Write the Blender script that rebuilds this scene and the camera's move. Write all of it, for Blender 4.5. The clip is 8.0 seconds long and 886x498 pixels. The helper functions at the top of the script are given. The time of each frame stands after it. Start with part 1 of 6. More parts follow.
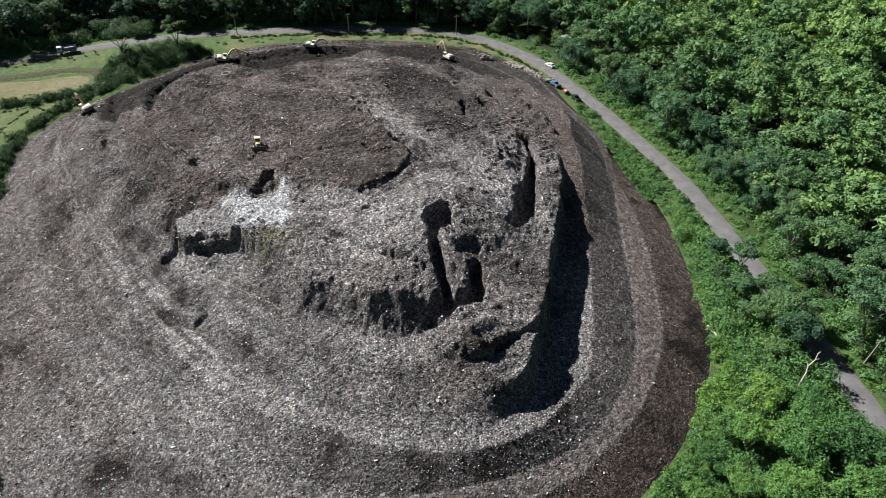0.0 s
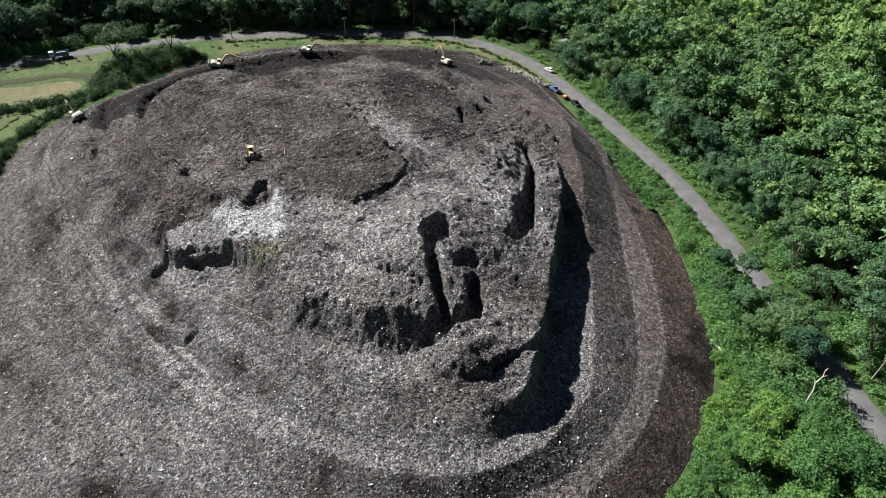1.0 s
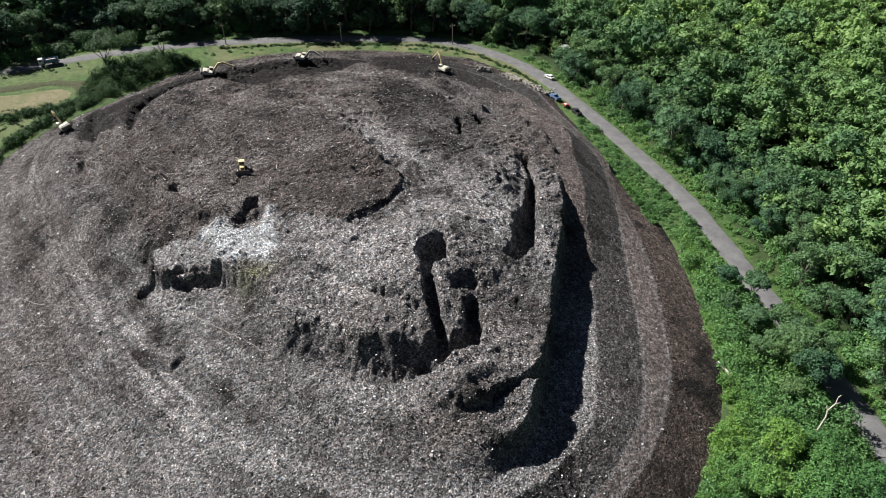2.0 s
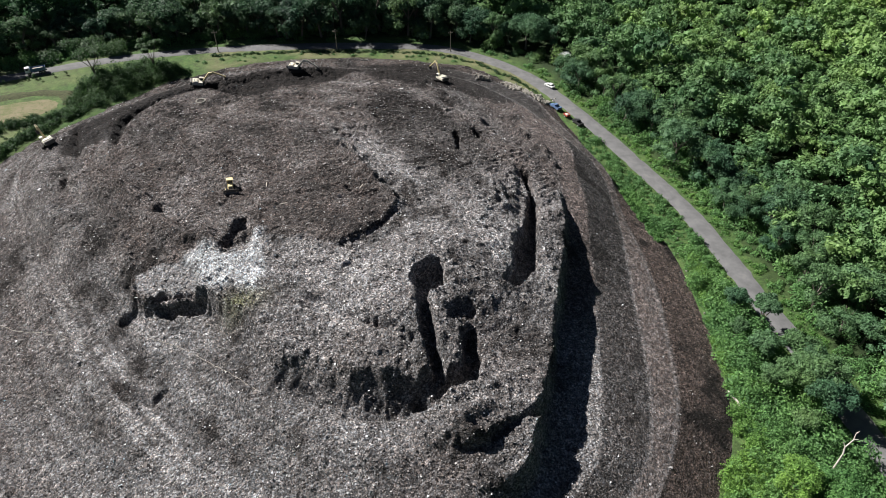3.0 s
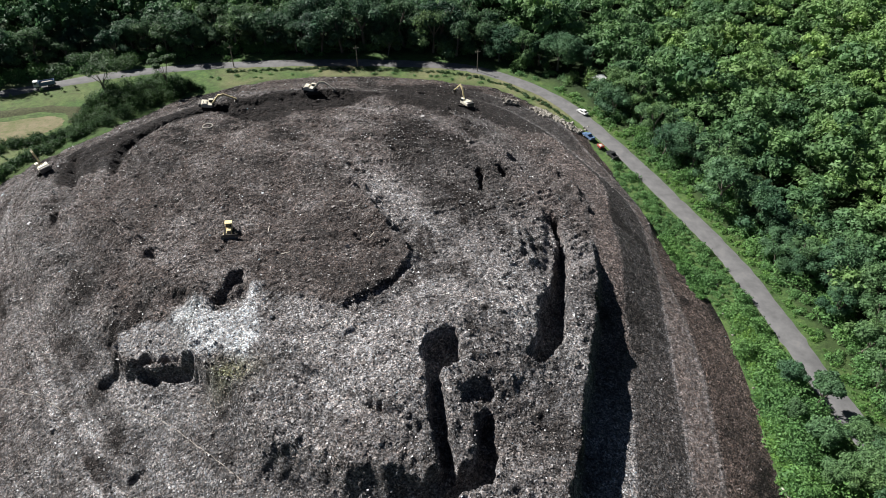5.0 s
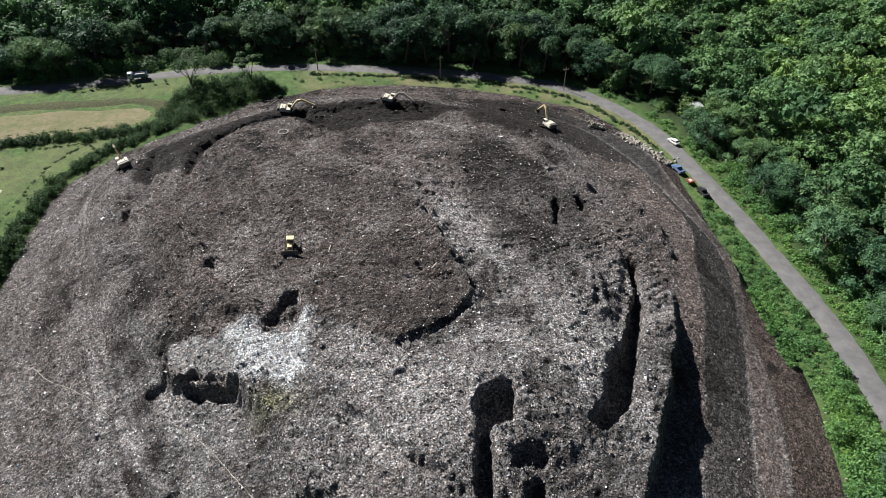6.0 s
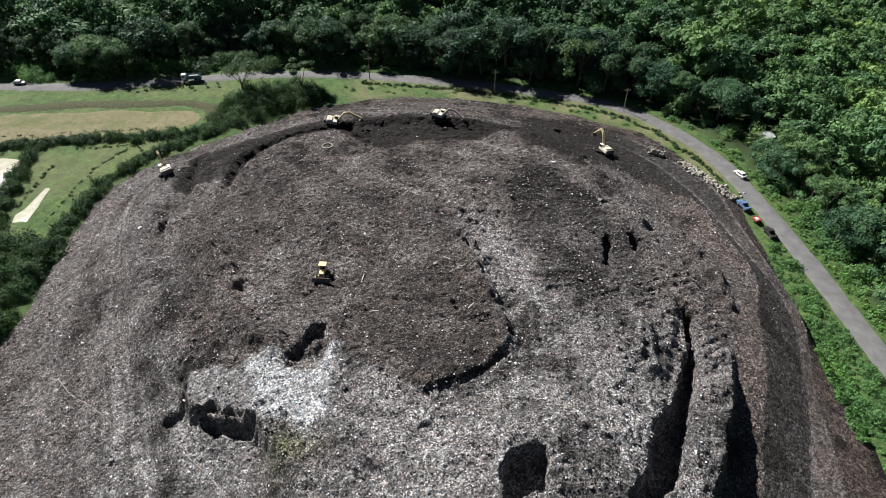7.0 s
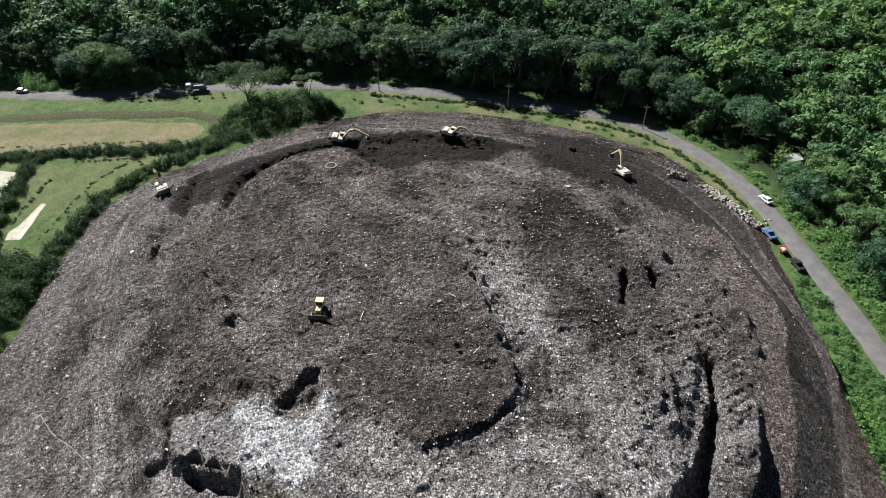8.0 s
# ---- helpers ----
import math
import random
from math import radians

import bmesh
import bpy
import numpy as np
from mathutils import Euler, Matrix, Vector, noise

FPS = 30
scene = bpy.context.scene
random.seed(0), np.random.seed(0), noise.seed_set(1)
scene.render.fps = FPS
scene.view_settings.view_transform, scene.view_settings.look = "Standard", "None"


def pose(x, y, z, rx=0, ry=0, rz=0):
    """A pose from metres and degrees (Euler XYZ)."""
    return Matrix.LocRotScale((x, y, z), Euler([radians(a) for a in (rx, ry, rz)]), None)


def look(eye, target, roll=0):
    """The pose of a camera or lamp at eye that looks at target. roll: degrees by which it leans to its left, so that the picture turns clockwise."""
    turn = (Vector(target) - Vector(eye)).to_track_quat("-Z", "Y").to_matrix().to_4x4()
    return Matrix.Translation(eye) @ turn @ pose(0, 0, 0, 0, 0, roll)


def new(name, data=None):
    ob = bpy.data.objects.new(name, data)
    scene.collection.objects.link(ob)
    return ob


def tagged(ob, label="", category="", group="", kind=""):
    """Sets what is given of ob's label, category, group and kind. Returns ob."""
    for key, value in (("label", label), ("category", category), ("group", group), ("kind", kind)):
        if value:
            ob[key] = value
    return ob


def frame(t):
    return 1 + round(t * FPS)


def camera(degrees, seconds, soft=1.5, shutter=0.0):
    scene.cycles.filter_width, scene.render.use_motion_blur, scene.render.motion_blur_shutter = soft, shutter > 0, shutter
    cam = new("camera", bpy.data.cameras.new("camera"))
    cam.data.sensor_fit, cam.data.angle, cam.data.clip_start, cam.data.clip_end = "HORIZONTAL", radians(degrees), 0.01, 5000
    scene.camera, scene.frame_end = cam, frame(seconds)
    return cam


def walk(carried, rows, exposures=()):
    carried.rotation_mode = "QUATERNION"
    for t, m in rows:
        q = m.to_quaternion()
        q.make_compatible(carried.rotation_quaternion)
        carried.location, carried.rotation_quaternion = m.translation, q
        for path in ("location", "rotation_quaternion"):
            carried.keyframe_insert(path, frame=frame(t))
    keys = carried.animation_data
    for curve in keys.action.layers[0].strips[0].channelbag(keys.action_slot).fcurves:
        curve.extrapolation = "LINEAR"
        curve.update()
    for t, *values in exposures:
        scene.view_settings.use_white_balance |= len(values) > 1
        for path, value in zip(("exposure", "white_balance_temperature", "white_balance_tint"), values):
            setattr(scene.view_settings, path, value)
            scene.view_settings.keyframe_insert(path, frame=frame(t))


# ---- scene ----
cam = camera(70.5, 8.0, soft=0.7)
PLAN = 1.2  # metres to a unit of the site plan
METRES, EYE, TILT, LEAN, TURN = 58.0 * PLAN, 86.0 * PLAN, -39.0, 0.0, 0.0
ROWS = [
    (0.0, 0.0, 0.0, 0.0, -0.0, -0.0, 0.0),
    (0.5, 0.0025, 0.0213, 0.018, -0.04, -0.0, 0.04),
    (1.0, 0.0052, 0.0497, 0.0412, -0.09, -0.0, 0.08),
    (1.5, 0.0084, 0.0832, 0.0692, -0.13, -0.0, 0.12),
    (3.0, 0.0203, 0.2112, 0.1759, -0.22, -0.04, 0.21),
    (3.5, 0.0235, 0.2608, 0.215, -0.28, -0.02, 0.25),
    (4.0, 0.0273, 0.3125, 0.2568, -0.26, -0.03, 0.23),
    (5.5, 0.0343, 0.4777, 0.3945, 4.7, -0.08, -3.86),
    (6.0, 0.0332, 0.5346, 0.4429, 8.33, -0.35, -6.82),
    (6.5, 0.0293, 0.5922, 0.4928, 10.83, -0.64, -8.84),
    (7.0, 0.0213, 0.6487, 0.543, 12.74, -0.95, -10.38),
    (7.5, 0.0103, 0.706, 0.5922, 13.53, -1.09, -11.02),
    (8.0, -0.0041, 0.7625, 0.6409, 13.92, -1.16, -11.34),
]
walk(cam, [(t, pose(0, 0, EYE, TILT, LEAN, TURN) @ pose(METRES * x, METRES * y, METRES * z, 90 + pitch, roll, yaw)) for t, x, y, z, yaw, pitch, roll in ROWS])

# ---- daylight ----
SUN_FROM = Vector((-0.85, 0.52, 0.90)).normalized()
world = bpy.data.worlds.new("sky")
scene.world = world
world.use_nodes = True
sky = world.node_tree.nodes.new("ShaderNodeTexSky")
sky.sky_type, sky.sun_disc = "NISHITA", False
sky.air_density, sky.dust_density = 0.6, 0.3
sky.sun_elevation = math.asin(SUN_FROM.z)
sky.sun_rotation = math.atan2(SUN_FROM.x, SUN_FROM.y)
world.node_tree.nodes["Background"].inputs["Strength"].default_value = 0.021
world.node_tree.links.new(sky.outputs["Color"], world.node_tree.nodes["Background"].inputs["Color"])
sun = new("sun", bpy.data.lights.new("sun", "SUN"))
sun.data.energy, sun.data.angle, sun.data.color = 5.0, radians(0.53), (1.0, 0.975, 0.95)
sun.matrix_world = look((0, 0, 200), Vector((0, 0, 200)) - SUN_FROM)
scene.view_settings.exposure = 0.98

# ---- materials ----


def material(name, rough=0.9, metal=0.0):
    """A node material, its principled shader, and a short way to add nodes."""
    m = bpy.data.materials.new(name)
    m.use_nodes = True
    tree = m.node_tree
    shader = tree.nodes["Principled BSDF"]
    shader.inputs["Roughness"].default_value = rough
    shader.inputs["Metallic"].default_value = metal
    shader.inputs["Specular IOR Level"].default_value = 0.25

    def add(kind, **values):
        node = tree.nodes.new(kind)
        for key, value in values.items():
            if key in node.inputs:
                node.inputs[key].default_value = value
        return node

    return m, tree, shader, add


def link(tree, a, b):
    tree.links.new(a, b)


def mixed(tree, add, factor, a, b, blend="MIX"):
    """Mix of two colours (sockets or tuples) by a factor (socket or number)."""
    n = add("ShaderNodeMix")
    n.data_type, n.blend_type = "RGBA", blend
    for value, socket in ((factor, n.inputs[0]), (a, n.inputs[6]), (b, n.inputs[7])):
        if isinstance(value, (tuple, float, int)):
            socket.default_value = (*value, 1) if isinstance(value, tuple) else value
        else:
            tree.links.new(value, socket)
    return n.outputs[2]


def ramp(tree, add, source, stops):
    n = add("ShaderNodeValToRGB")
    els = n.color_ramp.elements
    while len(els) < len(stops):
        els.new(0.5)
    for e, (p, c) in zip(els, stops):
        e.position, e.color = p, ((*c, 1) if isinstance(c, tuple) else (c, c, c, 1))
    tree.links.new(source, n.inputs[0])
    return n.outputs[0]


def noise_of(tree, add, scale, detail=4.0, rough=0.6, coord=None):
    n = add("ShaderNodeTexNoise", Scale=scale, Detail=detail, Roughness=rough)
    if coord is not None:
        tree.links.new(coord, n.inputs["Vector"])
    return n.outputs[0]


def bump(tree, add, shader, height, distance, strength=1.0):
    n = add("ShaderNodeBump", Strength=strength, Distance=distance)
    tree.links.new(height, n.inputs["Height"])
    tree.links.new(n.outputs[0], shader.inputs["Normal"])


def waste_material():
    """Tipped refuse: grey-brown mass with paper, plastic and soil flecks; zones come from the tipping plan, with shade
    painted on steep faces.
    """
    m, tree, sh, add = material("tipped_waste", 0.92)
    pos = add("ShaderNodeNewGeometry").outputs["Position"]
    zone = add("ShaderNodeAttribute")
    zone.attribute_name = "zone"
    sep = add("ShaderNodeSeparateColor")
    link(tree, zone.outputs["Color"], sep.inputs[0])
    patch = add("ShaderNodeAttribute")
    patch.attribute_name = "patch"
    sep2 = add("ShaderNodeSeparateColor")
    link(tree, patch.outputs["Color"], sep2.inputs[0])
    big = noise_of(tree, add, 0.09, 5, 0.6, pos)
    mid = noise_of(tree, add, 0.75, 8, 0.75, pos)
    fine = noise_of(tree, add, 3.4, 5, 0.8, pos)
    base = ramp(tree, add, mid, [(0.34, (0.050, 0.051, 0.052)), (0.52, (0.135, 0.135, 0.136)), (0.68, (0.25, 0.25, 0.25))])
    base = mixed(tree, add, ramp(tree, add, big, [(0.38, 0.0), (0.66, 0.55)]), base, ramp(tree, add, mid, [(0.34, (0.050, 0.042, 0.038)), (0.68, (0.172, 0.150, 0.138))]))
    base = mixed(tree, add, sep.outputs[1], base, ramp(tree, add, mid, [(0.34, (0.048, 0.036, 0.031)), (0.68, (0.170, 0.132, 0.115))]))
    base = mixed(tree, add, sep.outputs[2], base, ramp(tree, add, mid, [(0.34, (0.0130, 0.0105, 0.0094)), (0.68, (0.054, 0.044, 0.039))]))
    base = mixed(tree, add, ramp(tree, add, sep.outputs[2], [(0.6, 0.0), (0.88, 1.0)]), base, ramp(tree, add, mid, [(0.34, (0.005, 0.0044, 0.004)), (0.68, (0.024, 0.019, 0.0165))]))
    base = mixed(tree, add, sep.outputs[0], base, ramp(tree, add, mid, [(0.32, (0.165, 0.160, 0.157)), (0.52, (0.325, 0.316, 0.311)), (0.68, (0.50, 0.487, 0.48))]))
    base = mixed(tree, add, sep2.outputs[0], base, ramp(tree, add, fine, [(0.34, (0.26, 0.27, 0.275)), (0.5, (0.56, 0.58, 0.59)), (0.7, (0.74, 0.76, 0.77))]))
    base = mixed(tree, add, sep2.outputs[1], base, ramp(tree, add, fine, [(0.3, (0.07, 0.075, 0.03)), (0.7, (0.17, 0.18, 0.08))]))
    turn = add("ShaderNodeMapping", Scale=(2.4, 0.55, 2.0), Rotation=(0.0, 0.0, 0.35))
    link(tree, pos, turn.inputs["Vector"])
    fibre = add("ShaderNodeTexNoise", Scale=1.5, Detail=5.0, Roughness=0.75, Distortion=1.2)
    link(tree, turn.outputs[0], fibre.inputs["Vector"])
    fibre = fibre.outputs[0]
    base = mixed(tree, add, 0.8, base, ramp(tree, add, fibre, [(0.32, 0.5), (0.5, 1.15), (0.66, 1.9)]), "MULTIPLY")
    # flecks of paper and plastic, one colour a piece
    cell = add("ShaderNodeTexVoronoi", Scale=4.3, Randomness=1.0)
    link(tree, pos, cell.inputs["Vector"])
    cs = add("ShaderNodeSeparateColor")
    link(tree, cell.outputs["Color"], cs.inputs[0])
    tone = ramp(tree, add, cs.outputs[0], [(0.0, 0.2), (0.3, 0.6), (0.6, 1.12), (0.85, 1.7), (1.0, 2.75)])
    base = mixed(tree, add, ramp(tree, add, sep2.outputs[2], [(0.0, 0.95), (1.0, 0.45)]), base, tone, "MULTIPLY")
    clod = add("ShaderNodeTexVoronoi", Scale=1.15, Randomness=1.0)
    link(tree, pos, clod.inputs["Vector"])
    ks = add("ShaderNodeSeparateColor")
    link(tree, clod.outputs["Color"], ks.inputs[0])
    base = mixed(tree, add, 0.5, base, ramp(tree, add, ks.outputs[0], [(0.0, 0.6), (0.45, 1.05), (0.8, 1.4), (1.0, 2.0)]), "MULTIPLY")
    hue = ramp(tree, add, cs.outputs[1], [(0.0, (1.12, 0.95, 0.86)), (0.5, (1.0, 1.0, 1.0)), (1.0, (0.9, 1.0, 1.12))])
    base = mixed(tree, add, 0.7, base, hue, "MULTIPLY")
    link(tree, base, sh.inputs["Base Color"])
    lump = add("ShaderNodeTexVoronoi", Scale=2.4)
    link(tree, pos, lump.inputs["Vector"])
    both = add("ShaderNodeMath")
    both.operation = "ADD"
    link(tree, lump.outputs["Distance"], both.inputs[0])
    link(tree, fine, both.inputs[1])
    heap = add("ShaderNodeMath")
    heap.operation = "MULTIPLY_ADD"
    link(tree, clod.outputs["Distance"], heap.inputs[0])
    heap.inputs[1].default_value = -1.3
    fluff = add("ShaderNodeMath")
    fluff.operation = "MULTIPLY_ADD"
    link(tree, fibre, fluff.inputs[0])
    fluff.inputs[1].default_value = 1.4
    link(tree, both.outputs[0], fluff.inputs[2])
    link(tree, fluff.outputs[0], heap.inputs[2])
    bump(tree, add, sh, heap.outputs[0], 0.68, 1.0)
    return m


def soil_material():
    """The land round the tip: rough grass, bare earth and the dark floor under the woods."""
    m, tree, sh, add = material("land", 0.95)
    pos = add("ShaderNodeNewGeometry").outputs["Position"]
    zone = add("ShaderNodeAttribute")
    zone.attribute_name = "zone"
    sep = add("ShaderNodeSeparateColor")
    link(tree, zone.outputs["Color"], sep.inputs[0])
    big = noise_of(tree, add, 0.12, 5, 0.65, pos)
    fine = noise_of(tree, add, 2.0, 5, 0.7, pos)
    grass = ramp(tree, add, fine, [(0.3, (0.035, 0.065, 0.020)), (0.55, (0.064, 0.122, 0.033)), (0.8, (0.105, 0.162, 0.054))])
    grass = mixed(tree, add, ramp(tree, add, big, [(0.45, 0.0), (0.75, 0.6)]), grass, (0.098, 0.13, 0.044))
    tuft = noise_of(tree, add, 0.42, 6, 0.7, pos)
    grass = mixed(tree, add, ramp(tree, add, tuft, [(0.40, 0.75), (0.52, 0.0)]), grass, ramp(tree, add, fine, [(0.3, (0.022, 0.042, 0.014)), (0.7, (0.06, 0.085, 0.03))]))
    grass = mixed(tree, add, ramp(tree, add, tuft, [(0.56, 0.0), (0.72, 0.65)]), grass, ramp(tree, add, fine, [(0.3, (0.12, 0.17, 0.045)), (0.7, (0.18, 0.225, 0.075))]))
    grass = mixed(tree, add, sep.outputs[1], grass, ramp(tree, add, fine, [(0.3, (0.16, 0.135, 0.075)), (0.7, (0.27, 0.23, 0.14))]))
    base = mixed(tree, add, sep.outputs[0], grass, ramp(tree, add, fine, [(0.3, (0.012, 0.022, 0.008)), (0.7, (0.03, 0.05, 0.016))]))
    link(tree, base, sh.inputs["Base Color"])
    bump(tree, add, sh, fine, 0.25, 0.9)
    return m


def asphalt_material():
    m, tree, sh, add = material("old_asphalt", 0.9)
    pos = add("ShaderNodeNewGeometry").outputs["Position"]
    fine = noise_of(tree, add, 9.0, 4, 0.7, pos)
    big = noise_of(tree, add, 0.35, 5, 0.65, pos)
    base = ramp(tree, add, big, [(0.3, (0.105, 0.104, 0.104)), (0.6, (0.155, 0.153, 0.152)), (0.8, (0.20, 0.192, 0.18))])
    base = mixed(tree, add, ramp(tree, add, fine, [(0.4, 0.0), (0.8, 0.4)]), base, (0.10, 0.098, 0.095))
    link(tree, base, sh.inputs["Base Color"])
    bump(tree, add, sh, fine, 0.02, 0.6)
    return m


def leaf_material(name, dark, light, per_object=True, tinted=False):
    m, tree, sh, add = material(name, 0.6)
    geo = add("ShaderNodeNewGeometry")
    info = add("ShaderNodeObjectInfo")
    big = noise_of(tree, add, 0.055, 3, 0.6, geo.outputs["Position"])
    a = ramp(tree, add, geo.outputs["Random Per Island"], [(0.0, dark), (0.7, light), (1.0, tuple(min(1, c * 1.35) for c in light))])
    b = mixed(tree, add, 1.0, a, ramp(tree, add, big, [(0.3, (0.6, 0.68, 0.75)), (0.5, (0.92, 0.96, 1.0)), (0.7, (1.14, 1.08, 0.95))]), "MULTIPLY")
    if per_object:
        b = mixed(tree, add, 1.0, b, ramp(tree, add, info.outputs["Random"], [(0.0, (0.55, 0.68, 0.78)), (0.5, (0.95, 1.0, 1.05)), (1.0, (1.18, 1.12, 0.95))]), "MULTIPLY")
    if tinted:
        # per-tree leaf tone, which also carries painted sun and shade
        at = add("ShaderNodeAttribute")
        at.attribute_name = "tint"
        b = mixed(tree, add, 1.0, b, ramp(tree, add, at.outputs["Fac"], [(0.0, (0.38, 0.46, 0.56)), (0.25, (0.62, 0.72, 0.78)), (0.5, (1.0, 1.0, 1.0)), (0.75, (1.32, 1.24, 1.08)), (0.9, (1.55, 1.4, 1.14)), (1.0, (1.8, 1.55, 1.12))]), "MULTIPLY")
    link(tree, b, sh.inputs["Base Color"])
    thin = add("ShaderNodeBsdfTranslucent")
    link(tree, b, thin.inputs["Color"])
    both = add("ShaderNodeMixShader", Fac=0.34)
    link(tree, sh.outputs[0], both.inputs[1])
    link(tree, thin.outputs[0], both.inputs[2])
    link(tree, both.outputs[0], tree.nodes["Material Output"].inputs["Surface"])
    return m


def bark_material():
    m, tree, sh, add = material("bark", 0.9)
    pos = add("ShaderNodeNewGeometry").outputs["Position"]
    n = noise_of(tree, add, 5.0, 5, 0.7, pos)
    link(tree, ramp(tree, add, n, [(0.3, (0.09, 0.075, 0.06)), (0.7, (0.22, 0.19, 0.16))]), sh.inputs["Base Color"])
    bump(tree, add, sh, n, 0.04, 0.8)
    return m


WASTE, LAND, ASPHALT, BARK = waste_material(), soil_material(), asphalt_material(), bark_material()
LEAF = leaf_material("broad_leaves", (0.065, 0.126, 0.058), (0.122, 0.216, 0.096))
# broad leaves darkened to stand for the back woods' shade
LEAF_SHADED = leaf_material("shade_darkened_leaves", (0.046, 0.090, 0.046), (0.092, 0.160, 0.074))
LEAF_WOODS = leaf_material("woodland_leaves", (0.125, 0.212, 0.080), (0.158, 0.270, 0.102), False, True)
LEAF_BRIGHT = leaf_material("bright_leaves", (0.064, 0.144, 0.038), (0.156, 0.290, 0.076))
LEAF_SHRUB = leaf_material("shrub_leaves", (0.064, 0.140, 0.046), (0.145, 0.282, 0.088), False)
LEAF_HEDGE = leaf_material("hedge_leaves", (0.018, 0.050, 0.016), (0.054, 0.115, 0.034), False)
GRASS_BLADES = leaf_material("grass_blades", (0.050, 0.100, 0.022), (0.115, 0.185, 0.050), False)

# ---- the lie of the land ----


def lattice(ix, iy, seed):
    h = (ix.astype(np.int64) * 374761393 + iy.astype(np.int64) * 668265263 + seed * 974711) & 0x7FFFFFFF
    h = ((h ^ (h >> 13)) * 1274126177) & 0x7FFFFFFF
    return ((h ^ (h >> 16)) & 0xFFFF) / 32767.5 - 1.0


def ripple(x, y, size, seed=0, octaves=1, gain=0.5):
    """Smooth value noise, about -1 to 1, with lumps of that size in metres."""
    total, amp = 0.0, 1.0
    for k in range(octaves):
        ca, sa = math.cos(0.6 + 1.1 * k + seed), math.sin(0.6 + 1.1 * k + seed)
        u, v = (ca * x - sa * y) / size + 31.7 * k, (sa * x + ca * y) / size - 17.3 * k
        iu, iv = np.floor(u), np.floor(v)
        fu, fv = u - iu, v - iv
        fu, fv = fu * fu * (3 - 2 * fu), fv * fv * (3 - 2 * fv)
        a, b = lattice(iu, iv, seed + k), lattice(iu + 1, iv, seed + k)
        c, d = lattice(iu, iv + 1, seed + k), lattice(iu + 1, iv + 1, seed + k)
        total = total + amp * ((a + (b - a) * fu) * (1 - fv) + (c + (d - c) * fu) * fv)
        amp, size = amp * gain, size * 0.5
    return total


def step(v, lo, hi):
    s = np.clip((v - lo) / (hi - lo), 0, 1)
    return s * s * (3 - 2 * s)


def edge_distance(x, y, line, closed=True):
    """Distance to a line; for a closed one positive inside."""
    pts = list(line) + ([line[0]] if closed else [])
    best = np.full(np.shape(x), 1e9)
    inside = np.zeros(np.shape(x), bool)
    for (ax, ay), (bx, by) in zip(pts, pts[1:]):
        dx, dy = bx - ax, by - ay
        s = np.clip(((x - ax) * dx + (y - ay) * dy) / (dx * dx + dy * dy), 0, 1)
        best = np.minimum(best, (x - ax - s * dx) ** 2 + (y - ay - s * dy) ** 2)
        if closed and dy != 0:
            inside ^= ((ay > y) != (by > y)) & (x < dx * (y - ay) / dy + ax)
    d = np.sqrt(best)
    return np.where(inside, d, -d) if closed else d


def rounded(line, times=1):
    """A closed line with its corners cut."""
    for _ in range(times):
        out = []
        for (ax, ay), (bx, by) in zip(line, line[1:] + line[:1]):
            out += [(0.75 * ax + 0.25 * bx, 0.75 * ay + 0.25 * by), (0.25 * ax + 0.75 * bx, 0.25 * ay + 0.75 * by)]
        line = out
    return line


ROAD = [(-330, 150), (-250, 166), (-215, 174), (-180, 183.5), (-152, 191.5), (-132, 202), (-113, 213), (-95, 220), (-70, 226), (-40, 229.5), (-12, 230.5), (4, 228.5), (18.5, 219.5),
        (30.4, 207.4), (37.6, 192.8), (43.8, 179.6), (48.5, 167.9), (52.5, 157.3), (56.1, 147.9), (59.4, 139.3), (61.2, 131.5), (62.8, 124.3), (64.1, 117.7), (65.1, 111.7), (66.2, 105), (68.3, 95), (71.5, 78), (73.5, 64), (72, 45), (66, 20), (55, -10), (40, -60)]
TIP_FOOT = [(16, 211.5), (22.5, 203.5), (28, 198), (34, 190), (37, 178), (41, 163), (44.5, 150), (47, 141), (49.6, 133), (51.8, 125.5), (53, 117.5), (53, 104.5), (51.5, 90), (51, 82),
            (49.5, 75), (45, 68.5), (41.5, 62), (36, 55), (28, 48), (8, 40), (-15, 38), (-40, 40), (-72, 50), (-88, 70), (-97, 92), (-99.5, 108), (-104, 119), (-107.5, 129), (-111.5, 143),
            (-110.5, 159), (-105.5, 169), (-98.5, 178.5), (-91, 191), (-85, 199), (-75, 207), (-65, 213.5), (-51, 217.8), (-37, 220), (-22.6, 220.5), (-11.9, 219.8), (-1.3, 217.7), (9, 215.5)]
# edges of the haul roads and benches that run round the tip, from the outside in
OUTER_TRACK = [(43, 148), (42.6, 138), (42.1, 130.2), (43.3, 119.1), (43.4, 109.4), (43.2, 101.5), (42.3, 94.7), (41.4, 87), (40.3, 80.1), (38.2, 73.7), (35.2, 67.8), (32.1, 62.4),
               (27.4, 57.5), (23.4, 54.1), (20, 51), (10, 46), (-5, 43), (-22, 44),
               (-38, 50), (-53, 63), (-66, 76), (-77, 87), (-90, 103), (-97, 115), (-102, 128), (-106.5, 145), (-105, 155), (-100, 165), (-93, 174.5), (-86, 184), (-81, 194),
               (-71, 203.5), (-62, 209.5), (-47, 213.5), (-32, 215), (-15, 214), (2, 211), (13, 206), (23, 196.5), (29.5, 188), (33, 176), (38.5, 162)]
